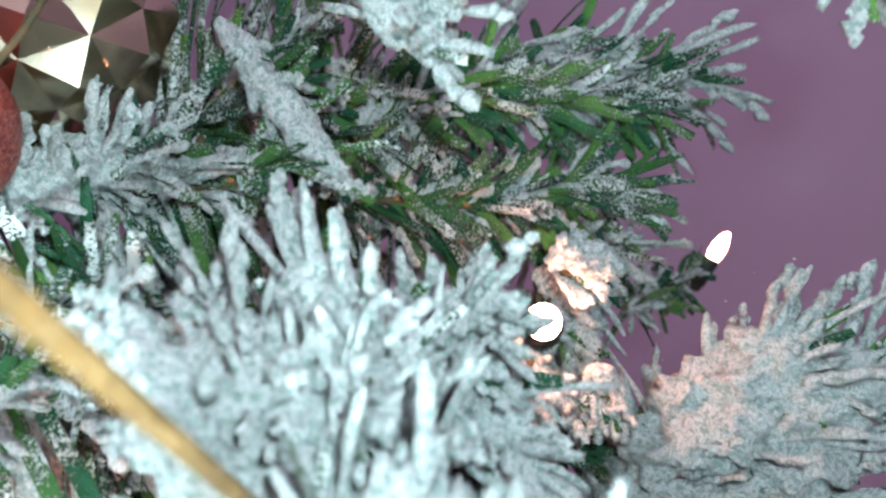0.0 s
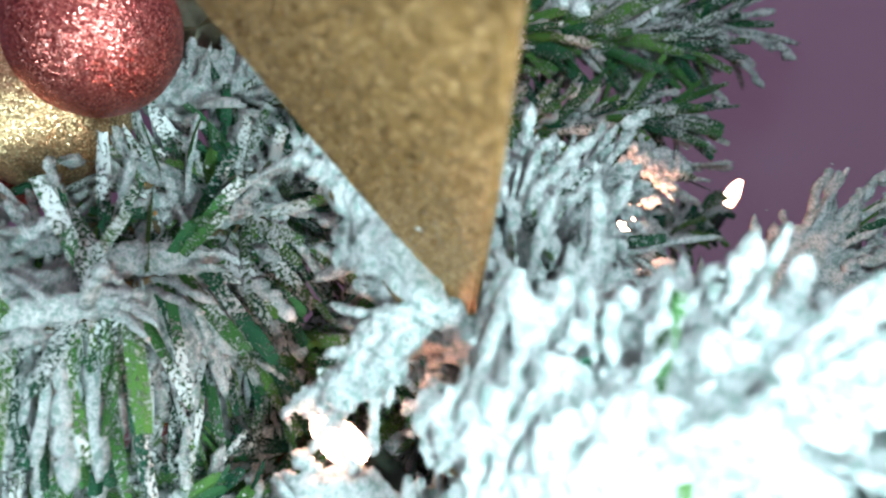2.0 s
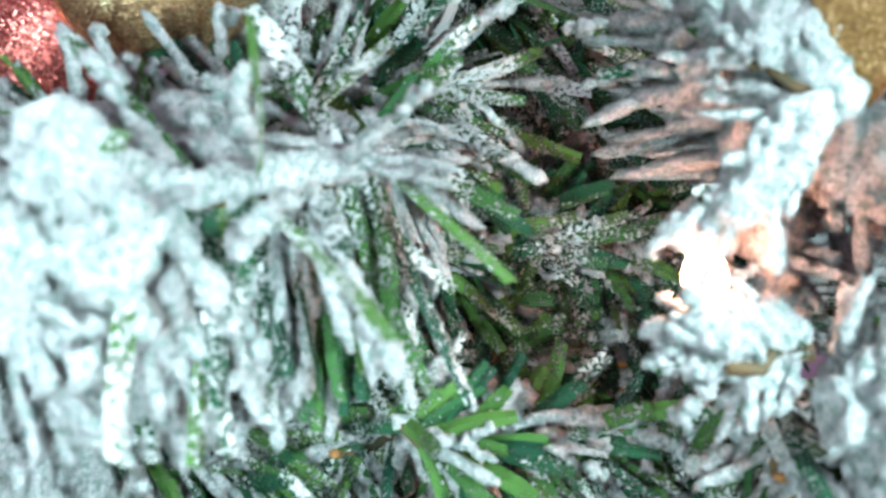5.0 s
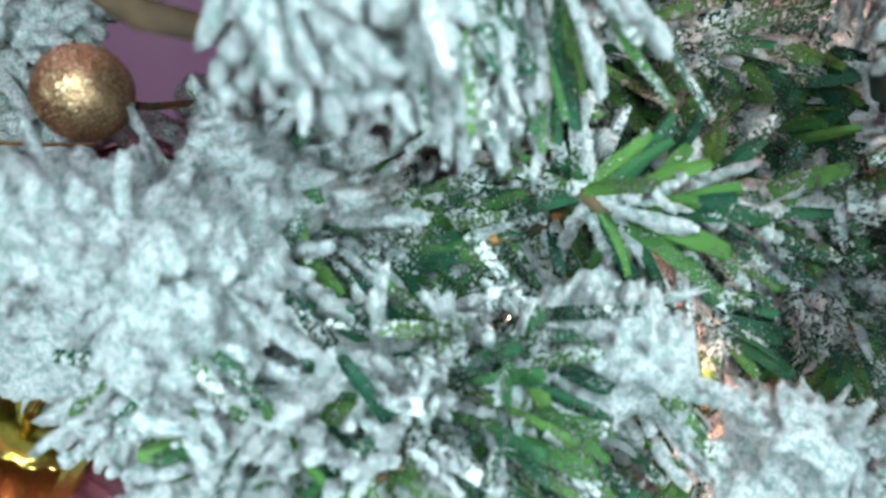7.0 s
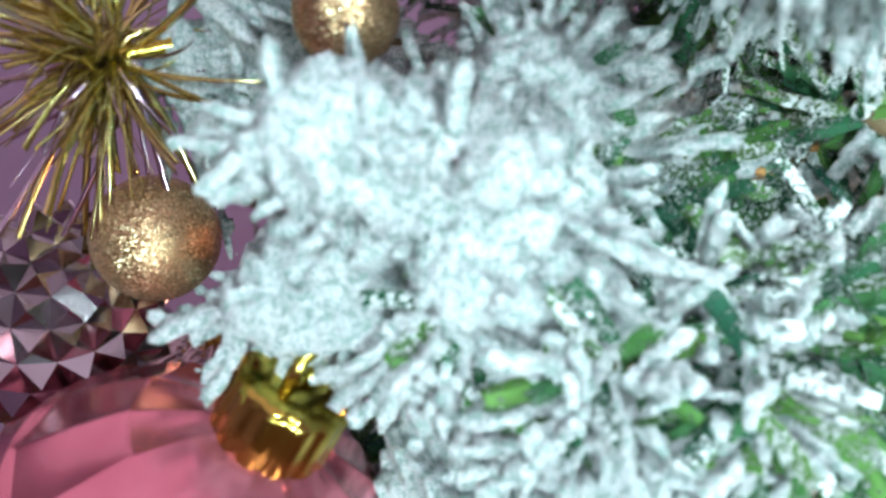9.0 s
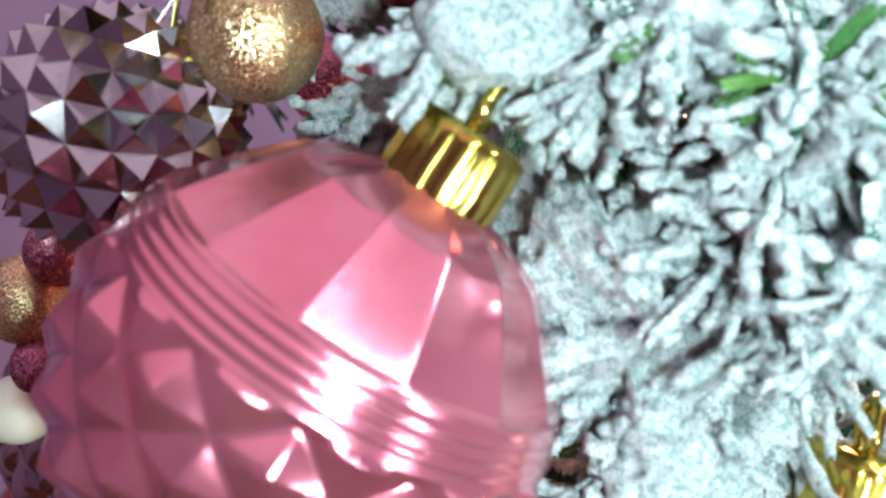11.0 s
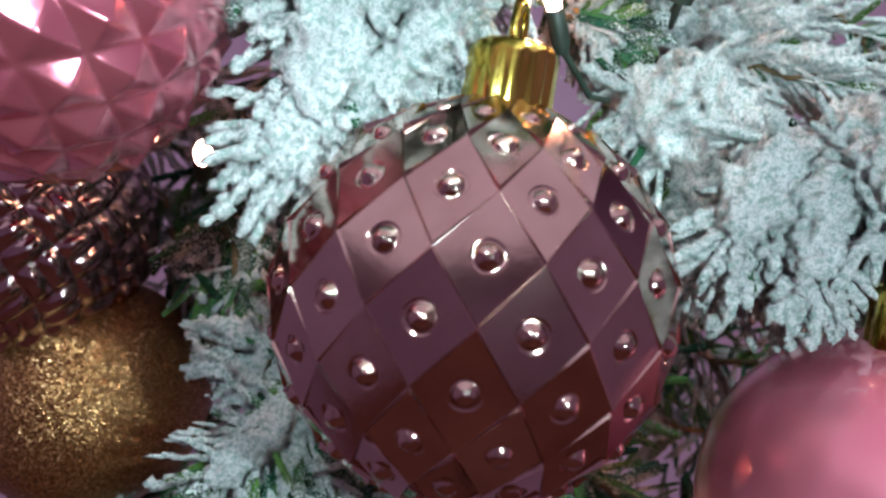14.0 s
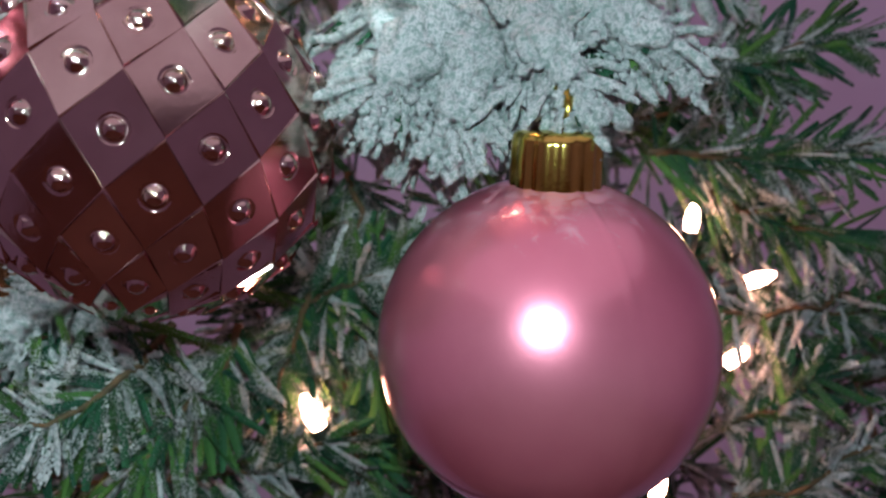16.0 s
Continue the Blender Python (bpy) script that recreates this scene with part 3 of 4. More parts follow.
twig((0.088, 0.146, 1.401), (0.096, 0.136, 1.381), 0.4, 155, 0.016)
# branch between the large baubles
twig((0.038, 0.180, 1.385), (0.060, 0.160, 1.365), 0.95, 126, 0.022)
twig((0.054, 0.171, 1.399), (0.069, 0.155, 1.387), 0.85, 103, 0.022)
twig((0.054, 0.125, 1.369), (0.054, 0.105, 1.382), 1, 114, 0.02, width=0.003)
twig((0.064, 0.125, 1.354), (0.065, 0.105, 1.366), 1, 114, 0.02, width=0.003)
twig((0.013, 0.143, 1.393), (-0.009, 0.136, 1.388), 1, 69, 0.016, width=0.003)
twig((0.022, 0.181, 1.390), (0.027, 0.165, 1.361), 0.9, 92, 0.02)
twig((0.079, 0.147, 1.362), (0.027, 0.126, 1.346), 1, 161, 0.022, width=0.0032, singles=24)
twig((0.072, 0.142, 1.346), (0.035, 0.124, 1.314), 1, 149, 0.022, width=0.0032, singles=24)
twig((0.056, 0.139, 1.355), (0.068, 0.138, 1.334), 1, 92, 0.02, width=0.0032)
twig((0.048, 0.137, 1.362), (0.040, 0.124, 1.324), 1, 103, 0.02, width=0.0032)
twig((0.008, 0.196, 1.258), (0.022, 0.190, 1.295), 0.6, 60, 0.013)
twig((0.116, 0.177, 1.338), (0.122, 0.168, 1.299), 0.8, 92, 0.024)
# branch over the plain pink bauble
twig((0.110, 0.191, 1.342), (0.124, 0.172, 1.314), 0.6, 90, 0.024)
twig((0.114, 0.181, 1.338), (0.130, 0.148, 1.293), 0.95, 149, 0.024, width=0.003, singles=24, droop=0.5)
twig((0.124, 0.181, 1.340), (0.141, 0.148, 1.301), 1, 126, 0.022, width=0.003, droop=0.5)
twig((0.112, 0.201, 1.355), (0.157, 0.191, 1.356), 0.9, 100, 0.024)
twig((0.026, 0.199, 1.257), (0.003, 0.179, 1.241), 0.8, 70, 0.022)
twig((0.023, 0.199, 1.251), (0.015, 0.189, 1.234), 0.25, 70, 0.024)
twig((0.019, 0.198, 1.268), (-0.001, 0.193, 1.277), 0.85, 30, 0.012)
twig((0.019, 0.199, 1.260), (-0.001, 0.193, 1.265), 0.85, 30, 0.012)
twig((-0.040, 0.267, 1.308), (0.006, 0.258, 1.287), 0.45, 90, 0.024, far=True)
twig((-0.041, 0.288, 1.278), (-0.002, 0.268, 1.262), 0.45, 80, 0.024, far=True)
twig((0.141, 0.151, 1.317), (0.119, 0.131, 1.296), 1, 126, 0.018, width=0.003, singles=24, droop=0.5)
twig((0.147, 0.151, 1.317), (0.158, 0.127, 1.295), 1, 126, 0.018, width=0.003, droop=0.5)
twig((0.147, 0.151, 1.321), (0.176, 0.133, 1.306), 1, 126, 0.018, width=0.003, singles=24, droop=0.5)
twig((0.141, 0.146, 1.316), (0.135, 0.132, 1.288), 1, 103, 0.016, width=0.003, droop=0.5)
# darker branches farther in
twig((0.217, 0.249, 1.329), (0.266, 0.240, 1.335), 0.04, 100, 0.026, width=0.0022, far=True)
twig((0.198, 0.239, 1.295), (0.276, 0.232, 1.296), 0.12, 130, 0.026, width=0.0022, far=True)
twig((0.226, 0.270, 1.285), (0.286, 0.253, 1.262), 0.15, 120, 0.026, width=0.0022, far=True)
twig((0.238, 0.282, 1.229), (0.291, 0.264, 1.243), 0.27, 110, 0.024, width=0.0024, far=True)
twig((0.226, 0.262, 1.193), (0.258, 0.243, 1.218), 0.3, 100, 0.024, far=True)
twig((0.227, 0.243, 1.173), (0.274, 0.234, 1.195), 0.3, 120, 0.024, far=True)
twig((0.046, 0.195, 1.237), (0.018, 0.169, 1.214), 0.3, 120, 0.024, far=True)
twig((0.065, 0.205, 1.241), (0.041, 0.185, 1.201), 0.15, 120, 0.025, far=True)
twig((0.082, 0.235, 1.255), (0.071, 0.216, 1.211), 0.03, 110, 0.027, far=True)
twig((0.088, 0.246, 1.230), (0.100, 0.228, 1.178), 0.03, 110, 0.027, far=True)
twig((0.033, 0.226, 1.185), (0.087, 0.217, 1.200), 0.42, 100, 0.022, far=True)
twig((0.095, 0.245, 1.292), (0.100, 0.236, 1.243), 0.03, 100, 0.027, far=True)
twig((0.046, 0.245, 1.210), (-0.007, 0.224, 1.182), 0.36, 110, 0.024, far=True)
twig((0.128, 0.204, 1.354), (0.173, 0.185, 1.340), 0.85, 100, 0.022, far=True)
twig((-0.003, 0.214, 1.311), (0.005, 0.205, 1.271), 0.2, 90, 0.024, far=True)
twig((0.083, 0.227, 1.247), (0.114, 0.217, 1.262), 0.06, 110, 0.026, far=True)
twig((-0.008, 0.227, 1.222), (0.047, 0.217, 1.219), 0.18, 110, 0.025, far=True)
twig((0.037, 0.183, 1.386), (0.069, 0.172, 1.368), 0.9, 126, 0.02)
twig((-0.013, 0.212, 1.276), (0.035, 0.212, 1.308), 0.3, 100, 0.024)
twig((0.106, 0.253, 1.463), (0.104, 0.280, 1.488), 0.85, 80, 0.014)
twig((-0.057, 0.296, 1.328), (-0.018, 0.277, 1.304), 0.3, 90, 0.024, far=True)
twig((-0.035, 0.286, 1.335), (-0.005, 0.267, 1.311), 0.2, 90, 0.024, far=True)
twig((-0.030, 0.251, 1.288), (0.015, 0.240, 1.303), 0.3, 100, 0.024, far=True)
# flock behind the tiny gold ball
twig((-0.027, 0.152, 1.429), (0.007, 0.156, 1.423), 1, 103, 0.016)
twig((-0.007, 0.170, 1.439), (0.019, 0.166, 1.429), 1, 92, 0.016)
twig((-0.024, 0.145, 1.407), (0.013, 0.150, 1.419), 1, 103, 0.016)
twig((-0.021, 0.125, 1.444), (-0.001, 0.127, 1.449), 1, 103, 0.016)
twig((-0.027, 0.132, 1.428), (-0.009, 0.133, 1.433), 1, 92, 0.015)
twig((-0.079, 0.240, 1.198), (-0.030, 0.231, 1.212), 0.18, 90, 0.024, far=True)
twig((0.195, 0.273, 1.311), (0.245, 0.264, 1.331), 0.1, 110, 0.026, far=True)
twig((0.151, 0.146, 1.443), (0.167, 0.139, 1.444), 1, 92, 0.02, width=0.003)
twig((0.157, 0.141, 1.456), (0.170, 0.137, 1.451), 1, 92, 0.02, width=0.003)
# flock round the lit bulbs
twig((0.109, 0.250, 1.491), (0.124, 0.256, 1.474), 0.9, 52, 0.012)
twig((0.096, 0.315, 1.469), (0.100, 0.350, 1.479), 0.4, 60, 0.014, far=True)
twig((-0.015, 0.235, 1.359), (0.021, 0.226, 1.328), 0.5, 90, 0.022, far=True)
twig((-0.016, 0.267, 1.305), (0.016, 0.258, 1.279), 0.4, 90, 0.022, far=True)
twig((0.026, 0.240, 1.296), (0.041, 0.240, 1.267), 0.4, 90, 0.022, far=True)
twig((0.110, 0.206, 1.380), (0.126, 0.206, 1.360), 0.9, 80, 0.02)
twig((0.093, 0.175, 1.353), (0.114, 0.182, 1.358), 0.5, 103, 0.016)
twig((0.129, 0.200, 1.429), (0.144, 0.204, 1.414), 0.45, 103, 0.016)
twig((0.119, 0.240, 1.497), (0.130, 0.238, 1.500), 0.95, 34, 0.010)
twig((0.111, 0.236, 1.484), (0.117, 0.234, 1.474), 0.95, 36, 0.010)
twig((0.118, 0.238, 1.473), (0.129, 0.238, 1.469), 0.95, 36, 0.009)
twig((0.133, 0.244, 1.478), (0.136, 0.243, 1.468), 0.9, 34, 0.010)
# fill behind the large baubles
twig((0.094, 0.237, 1.234), (0.130, 0.228, 1.210), 0.06, 100, 0.024, width=0.0024, far=True)
twig((0.192, 0.234, 1.370), (0.219, 0.225, 1.351), 0.7, 90, 0.022, far=True)
twig((0.025, 0.204, 1.406), (0.044, 0.198, 1.390), 0.9, 80, 0.018)
twig((0.094, 0.209, 1.375), (0.109, 0.204, 1.354), 0.9, 80, 0.018)
twig((-0.043, 0.277, 1.302), (-0.011, 0.268, 1.285), 0.3, 90, 0.022, far=True)
twig((0.126, 0.185, 1.409), (0.144, 0.181, 1.403), 0.45, 114, 0.016)
# background
twig((-0.011, 0.293, 1.558), (-0.008, 0.209, 1.562), 0.4, 80, 0.028, far=True)
twig((-0.023, 0.281, 1.524), (-0.040, 0.184, 1.518), 0.2, 80, 0.028, far=True)
twig((0.188, 0.389, 1.277), (0.203, 0.329, 1.315), 0.4, 80, 0.028, far=True)
twig((0.089, 0.296, 1.403), (0.044, 0.261, 1.343), 0.75, 80, 0.028, far=True)
twig((0.129, 0.335, 1.283), (0.151, 0.259, 1.284), 0.4, 80, 0.028, far=True)
twig((0.181, 0.306, 1.347), (0.171, 0.218, 1.330), 0.6, 80, 0.028, far=True)
twig((0.003, 0.368, 1.499), (-0.067, 0.358, 1.505), 0.6, 80, 0.028, far=True)
twig((0.119, 0.389, 1.221), (0.122, 0.305, 1.239), 0.24, 80, 0.028, far=True)
twig((0.296, 0.301, 1.213), (0.297, 0.246, 1.155), 0.36, 80, 0.028, far=True)
twig((0.291, 0.386, 1.268), (0.220, 0.346, 1.237), 0.36, 80, 0.028, far=True)
twig((0.069, 0.361, 1.201), (0.024, 0.309, 1.252), 0.36, 80, 0.028, far=True)
twig((-0.109, 0.318, 1.363), (-0.031, 0.278, 1.351), 0.75, 80, 0.028, far=True)
twig((0.028, 0.388, 1.372), (0.007, 0.313, 1.411), 0.2, 80, 0.028, far=True)
twig((0.138, 0.302, 1.268), (0.193, 0.237, 1.250), 0.24, 80, 0.028, far=True)
twig((0.010, 0.291, 1.466), (0.014, 0.254, 1.403), 0.45, 80, 0.028, far=True)
twig((0.287, 0.354, 1.195), (0.317, 0.338, 1.131), 0.24, 80, 0.028, far=True)
twig((0.260, 0.323, 1.195), (0.345, 0.287, 1.217), 0.24, 80, 0.028, far=True)
twig((0.057, 0.333, 1.488), (-0.007, 0.303, 1.476), 0.75, 80, 0.028, far=True)
twig((-0.054, 0.261, 1.533), (0.007, 0.274, 1.479), 0.4, 80, 0.028, far=True)
twig((0.248, 0.396, 1.145), (0.193, 0.320, 1.148), 0.24, 80, 0.028, far=True)
twig((0.242, 0.327, 1.456), (0.217, 0.293, 1.393), 0.45, 80, 0.028, far=True)
twig((0.267, 0.373, 1.475), (0.175, 0.350, 1.460), 0.2, 80, 0.028, far=True)
twig((0.104, 0.329, 1.162), (0.165, 0.289, 1.133), 0.36, 80, 0.028, far=True)
twig((0.152, 0.366, 1.238), (0.209, 0.335, 1.212), 0.24, 80, 0.028, far=True)
twig((0.113, 0.357, 1.121), (0.056, 0.323, 1.167), 0.36, 80, 0.028, far=True)
twig((0.051, 0.334, 1.358), (-0.014, 0.272, 1.328), 0.6, 80, 0.028, far=True)
twig((0.281, 0.269, 1.243), (0.216, 0.225, 1.240), 0.45, 80, 0.028, far=True)
twig((-0.014, 0.344, 1.531), (0.010, 0.269, 1.510), 0.4, 80, 0.028, far=True)
twig((-0.040, 0.310, 1.242), (-0.021, 0.223, 1.198), 0.45, 80, 0.028, far=True)
twig((0.175, 0.289, 1.359), (0.213, 0.249, 1.405), 0.56, 80, 0.028, far=True)
twig((0.217, 0.383, 1.109), (0.274, 0.393, 1.040), 0.12, 80, 0.028, far=True)
twig((0.291, 0.380, 1.203), (0.339, 0.305, 1.237), 0.36, 80, 0.028, far=True)
twig((-0.041, 0.266, 1.175), (0.030, 0.264, 1.194), 0.36, 80, 0.028, far=True)
twig((0.238, 0.301, 1.258), (0.177, 0.247, 1.275), 0.45, 80, 0.028, far=True)
twig((-0.087, 0.350, 1.436), (-0.084, 0.271, 1.430), 0.45, 80, 0.028, far=True)
twig((0.037, 0.323, 1.400), (0.023, 0.251, 1.340), 0.2, 80, 0.028, far=True)
twig((0.197, 0.395, 1.403), (0.158, 0.325, 1.357), 0.4, 80, 0.028, far=True)
twig((0.159, 0.362, 1.159), (0.161, 0.286, 1.193), 0.12, 80, 0.028, far=True)
twig((0.199, 0.310, 1.215), (0.125, 0.304, 1.238), 0.36, 80, 0.028, far=True)
twig((0.256, 0.392, 1.302), (0.287, 0.318, 1.274), 0.2, 80, 0.028, far=True)
twig((0.223, 0.336, 1.169), (0.310, 0.347, 1.131), 0.45, 80, 0.028, far=True)
twig((0.212, 0.353, 1.323), (0.168, 0.291, 1.315), 0.4, 80, 0.028, far=True)
twig((0.269, 0.360, 1.435), (0.339, 0.299, 1.466), 0.4, 80, 0.028, far=True)
twig((0.072, 0.366, 1.320), (0.094, 0.297, 1.339), 0.75, 80, 0.028, far=True)
twig((0.080, 0.357, 1.297), (0.053, 0.279, 1.283), 0.6, 80, 0.028, far=True)
twig((0.081, 0.287, 1.187), (0.140, 0.244, 1.182), 0.24, 80, 0.028, far=True)
twig((-0.032, 0.307, 1.143), (-0.098, 0.276, 1.083), 0.36, 80, 0.028, far=True)
twig((0.004, 0.370, 1.310), (0.062, 0.297, 1.303), 0.6, 80, 0.028, far=True)
twig((0.021, 0.268, 1.296), (0.088, 0.250, 1.319), 0.2, 80, 0.028, far=True)
twig((-0.104, 0.330, 1.318), (-0.053, 0.302, 1.246), 0.6, 80, 0.028, far=True)

# a bare brown twig end under the heavy white branch
v, f = tube([np.array(p) + TREE_INV for p in ((0.0385, 0.0850, 1.4500), (0.0410, 0.0870, 1.4465), (0.0455, 0.0925, 1.4425), (0.0520, 0.0985, 1.4415), (0.060, 0.104, 1.448))], [0.0024, 0.0023, 0.0021, 0.0018, 0.0015], 10)
array_object("bare_twig", v, f, BARK, tree)

# the pole that carries the branches, and its foot
v, f = tube([(0, 0, 0.02), (0, 0, 0.7), (0, 0, 1.30)], [0.016, 0.016, 0.012], 16)
array_object("trunk", v, f, SOCKET, tree)
for k in range(4):
    leg = mesh_object("stand_leg", box_mesh((0.30, 0.03, 0.02), (0.16, 0, 0.011), 0.003), SOCKET, tree)
    leg.rotation_euler = (0, 0, k * math.pi / 2 + 0.4)


# ---- ornaments ----
def sphere_grid(radius, rise, around=96, rows=64, top=0.0, bottom=math.pi):
    """A round body about z whose radius follows rise(theta, phi)."""
    bm = bmesh.new()
    ring = []
    for j in range(rows + 1):
        th = top + (bottom - top) * j / rows
        row = []
        for i in range(around):
            ph = math.tau * i / around
            r = radius + rise(th, ph)
            row.append(bm.verts.new((r * math.sin(th) * math.cos(ph), r * math.sin(th) * math.sin(ph), r * math.cos(th))))
        ring.append(row)
    for j in range(rows):
        for i in range(around):
            k = (i + 1) % around
            bm.faces.new((ring[j][i], ring[j + 1][i], ring[j + 1][k], ring[j][k]))
    bmesh.ops.remove_doubles(bm, verts=bm.verts, dist=1e-6)
    return bm


def lattice(bm, radius, n, rows, top, bottom, height, dimple=0.0, skew=0.0):
    """Diamond facets round a ball: pyramids of that height, or flat panes with a round boss in each."""
    def at(i, j, r):
        th, ph = top + (bottom - top) * j / rows, math.pi * i / n + skew * j
        return Vector((r * math.sin(th) * math.cos(ph), r * math.sin(th) * math.sin(ph), r * math.cos(th)))
    corner = {}

    def vert(i, j):
        key = (i % (2 * n), j)
        if key not in corner:
            corner[key] = bm.verts.new(at(*key, radius))
        return corner[key]
    for j in range(rows + 1):
        for i in range(2 * n):
            if (i + j) % 2 == 0:
                continue
            edge = [vert(i - 1, j), vert(i, j + 1) if j < rows else None, vert(i + 1, j), vert(i, j - 1) if j > 0 else None]
            edge = [e for e in edge if e]
            mid = sum((e.co for e in edge), Vector()) / len(edge)
            out = mid.normalized()
            if not dimple or len(edge) < 4:
                tip = bm.verts.new(out * (radius + (height if len(edge) == 4 else 0)))
                for a, b in zip(edge, edge[1:] + (edge[:1] if len(edge) == 4 else [])):
                    bm.faces.new((tip, a, b))
                continue
            # a bevelled pane, and on it a low round boss
            flat = [mid.lerp(e.co, 0.975) for e in edge]
            pane = [bm.verts.new(p - out * (p - mid).dot(out) + out * height) for p in flat]
            for q in range(4):
                bm.faces.new((edge[q], edge[(q + 1) % 4], pane[(q + 1) % 4], pane[q]))
            reach = min((e.co - mid).length for e in edge)
            size = min(dimple, reach * 0.5)
            u = (edge[0].co - edge[2].co).normalized()
            w = out.cross(u)
            if w.dot(edge[1].co - mid) < 0:
                w = -w
            loops = []
            for r, h in ((1.0, 0.0), (0.86, -0.22), (0.70, 0.06), (0.42, 0.40)):
                loops.append([bm.verts.new(mid + out * (height + h * size) + size * r * (u * math.cos(math.tau * s / 16) + w * math.sin(math.tau * s / 16))) for s in range(16)])
            for q in range(4):
                arc = [loops[0][(q * 4 + s) % 16] for s in range(5)]
                bm.faces.new([pane[q], *arc, pane[(q + 1) % 4]])
            for la, lb in zip(loops, loops[1:]):
                for s in range(16):
                    bm.faces.new((la[s], la[(s + 1) % 16], lb[(s + 1) % 16], lb[s])).smooth = True
            top_v = bm.verts.new(mid + out * (height + 0.5 * size))
            for s in range(16):
                bm.faces.new((loops[-1][s], loops[-1][(s + 1) % 16], top_v)).smooth = True
    bmesh.ops.recalc_face_normals(bm, faces=bm.faces[:])


def keep_mesh(name, bm, mat, parent):
    """Links a bmesh whose faces already carry their own shading."""
    me = bpy.data.meshes.new(name)
    bm.to_mesh(me)
    bm.free()
    me.materials.append(mat)
    ob = new(name, me)
    ob.parent = parent
    return ob


def cap(parent, radius, size=0.0098, height=0.0125):
    """The fluted gold crown with its toothed hem, and the wire ring on top."""
    bm = bmesh.new()
    rows = [(0.0, 1.03), (0.12, 1.02), (0.8, 1.0), (0.92, 0.97), (1.0, 0.86), (1.02, 0.4), (1.02, 0.0)]
    n, ring = 72, []
    for k, (h, r) in enumerate(rows):
        row = []
        for i in range(n):
            a = math.tau * i / n
            flute = 0.06 * abs(math.sin(6 * a)) ** 0.6 if k < 4 else 0.0
            hem = 0.0032 * (1 if math.sin(12 * a) > -0.1 else 0) if k == 0 else 0.0
            rr = size * r * (0.95 + flute)
            row.append(bm.verts.new((rr * math.cos(a), rr * math.sin(a), radius - 0.0022 + h * height - hem)))
        ring.append(row)
    for a, b in zip(ring, ring[1:]):
        for i in range(n):
            bm.faces.new((a[i], a[(i + 1) % n], b[(i + 1) % n], b[i]))
    bmesh.ops.remove_doubles(bm, verts=bm.verts, dist=1e-6)
    crown = mesh_object("cap", bm, GOLD, parent, "shiny gold fluted cap")
    mod_z = radius - 0.0022 + height
    pts = [(0.0038 * math.cos(t), 0, mod_z + 0.0034 + 0.0052 * math.sin(t)) for t in np.linspace(-0.9, math.pi + 0.9, 18)]
    v, f = tube(pts, [0.0012] * 18, 8)
    array_object("ring", v, f, GOLD, crown)
    return crown


def stand(name, centre, axis, spin=0.0):
    """An Empty at the ball's centre whose z runs out through the cap."""
    q = Vector(axis).to_track_quat("Z", "Y")
    return empty(name, Matrix.Translation(centre) @ q.to_matrix().to_4x4() @ Matrix.Rotation(spin, 4, "Z"))


def plain_ball(centre, axis, radius, mat, label, group, spin=0.0, with_cap=True, capsize=0.0098):
    ob = tagged(stand("bauble", centre, axis, spin), label, "bauble", group)
    seam = lambda th, ph: 0.00012 * math.exp(-((math.sin(ph) / 0.02) ** 2)) if math.cos(ph) > 0 else 0.0
    mesh_object("ball", sphere_grid(radius, seam, 192, 72, 0.02), mat, ob)
    if with_cap:
        cap(ob, radius, capsize)
    return ob


def glitter_ball(centre, radius, mat, label, axis=(0, 0, 1), with_cap=False, group="glitter balls"):
    ob = tagged(stand("bauble", centre, axis), label, "bauble", group)
    rough = lambda th, ph: 0.00018 * math.sin(57 * ph + 31 * th) * math.sin(43 * th)
    mesh_object("ball", sphere_grid(radius, rough, 96, 48, 0.02), mat, ob)
    if with_cap:
        cap(ob, radius, radius * 0.22, radius * 0.3)
    else:
        pts = [(0, 0, radius - 0.001), (0, 0.002, radius + 0.008), (0.001, 0.006, radius + 0.02)]
        v, f = tube(pts, [0.0007] * 3, 6)
        array_object("wire", v, f, STEM, ob)
    return ob


def diamond_ball(centre, axis, radius, spin):
    """Panelled shoulder, ringed band, rows of diamonds, ringed band, panelled foot."""
    ob = tagged(stand("bauble", centre, axis, spin), "large pink satin bauble with embossed diamond facets and gold cap", "bauble", "large baubles")

    def panel(deg, ph, n, low, high):
        # flat panes: each side sinks from its rims to the middle
        f, g = (n * ph / math.tau) % 1, (deg - low) / (high - low)
        return -0.0009 * (1 - (2 * f - 1) ** 2) * min(1.0, math.sin(radians(deg)) * 1.4) - 0.0007 * (1 - (2 * g - 1) ** 2)

    def relief(th, ph):
        deg = math.degrees(th)
        if deg < 33:
            return panel(deg, ph, 14, 4, 33)
        if deg < 61:
            return panel(deg, ph, 14, 33, 61)
        if deg < 75 or 131 < deg < 137:
            return 0.00055 * abs(math.sin(radians((deg - 61) * 180 / 2.8))) ** 0.7
        if deg > 137:
            return panel(deg, ph, 14, 137, 176)
        u, w = 15 * ph / math.tau, (deg - 75) / 56 * 3
        a, b = (u + w) % 1, (u - w) % 1
        return 0.0021 * (1 - 2 * max(abs(a - 0.5), abs(b - 0.5))) - 0.0005
    mesh_object("ball", sphere_grid(radius, relief, 390, 210, 0.05, math.pi - 0.01), PINK_SATIN, ob)
    cap(ob, radius, 0.0092, 0.0105)
    return ob


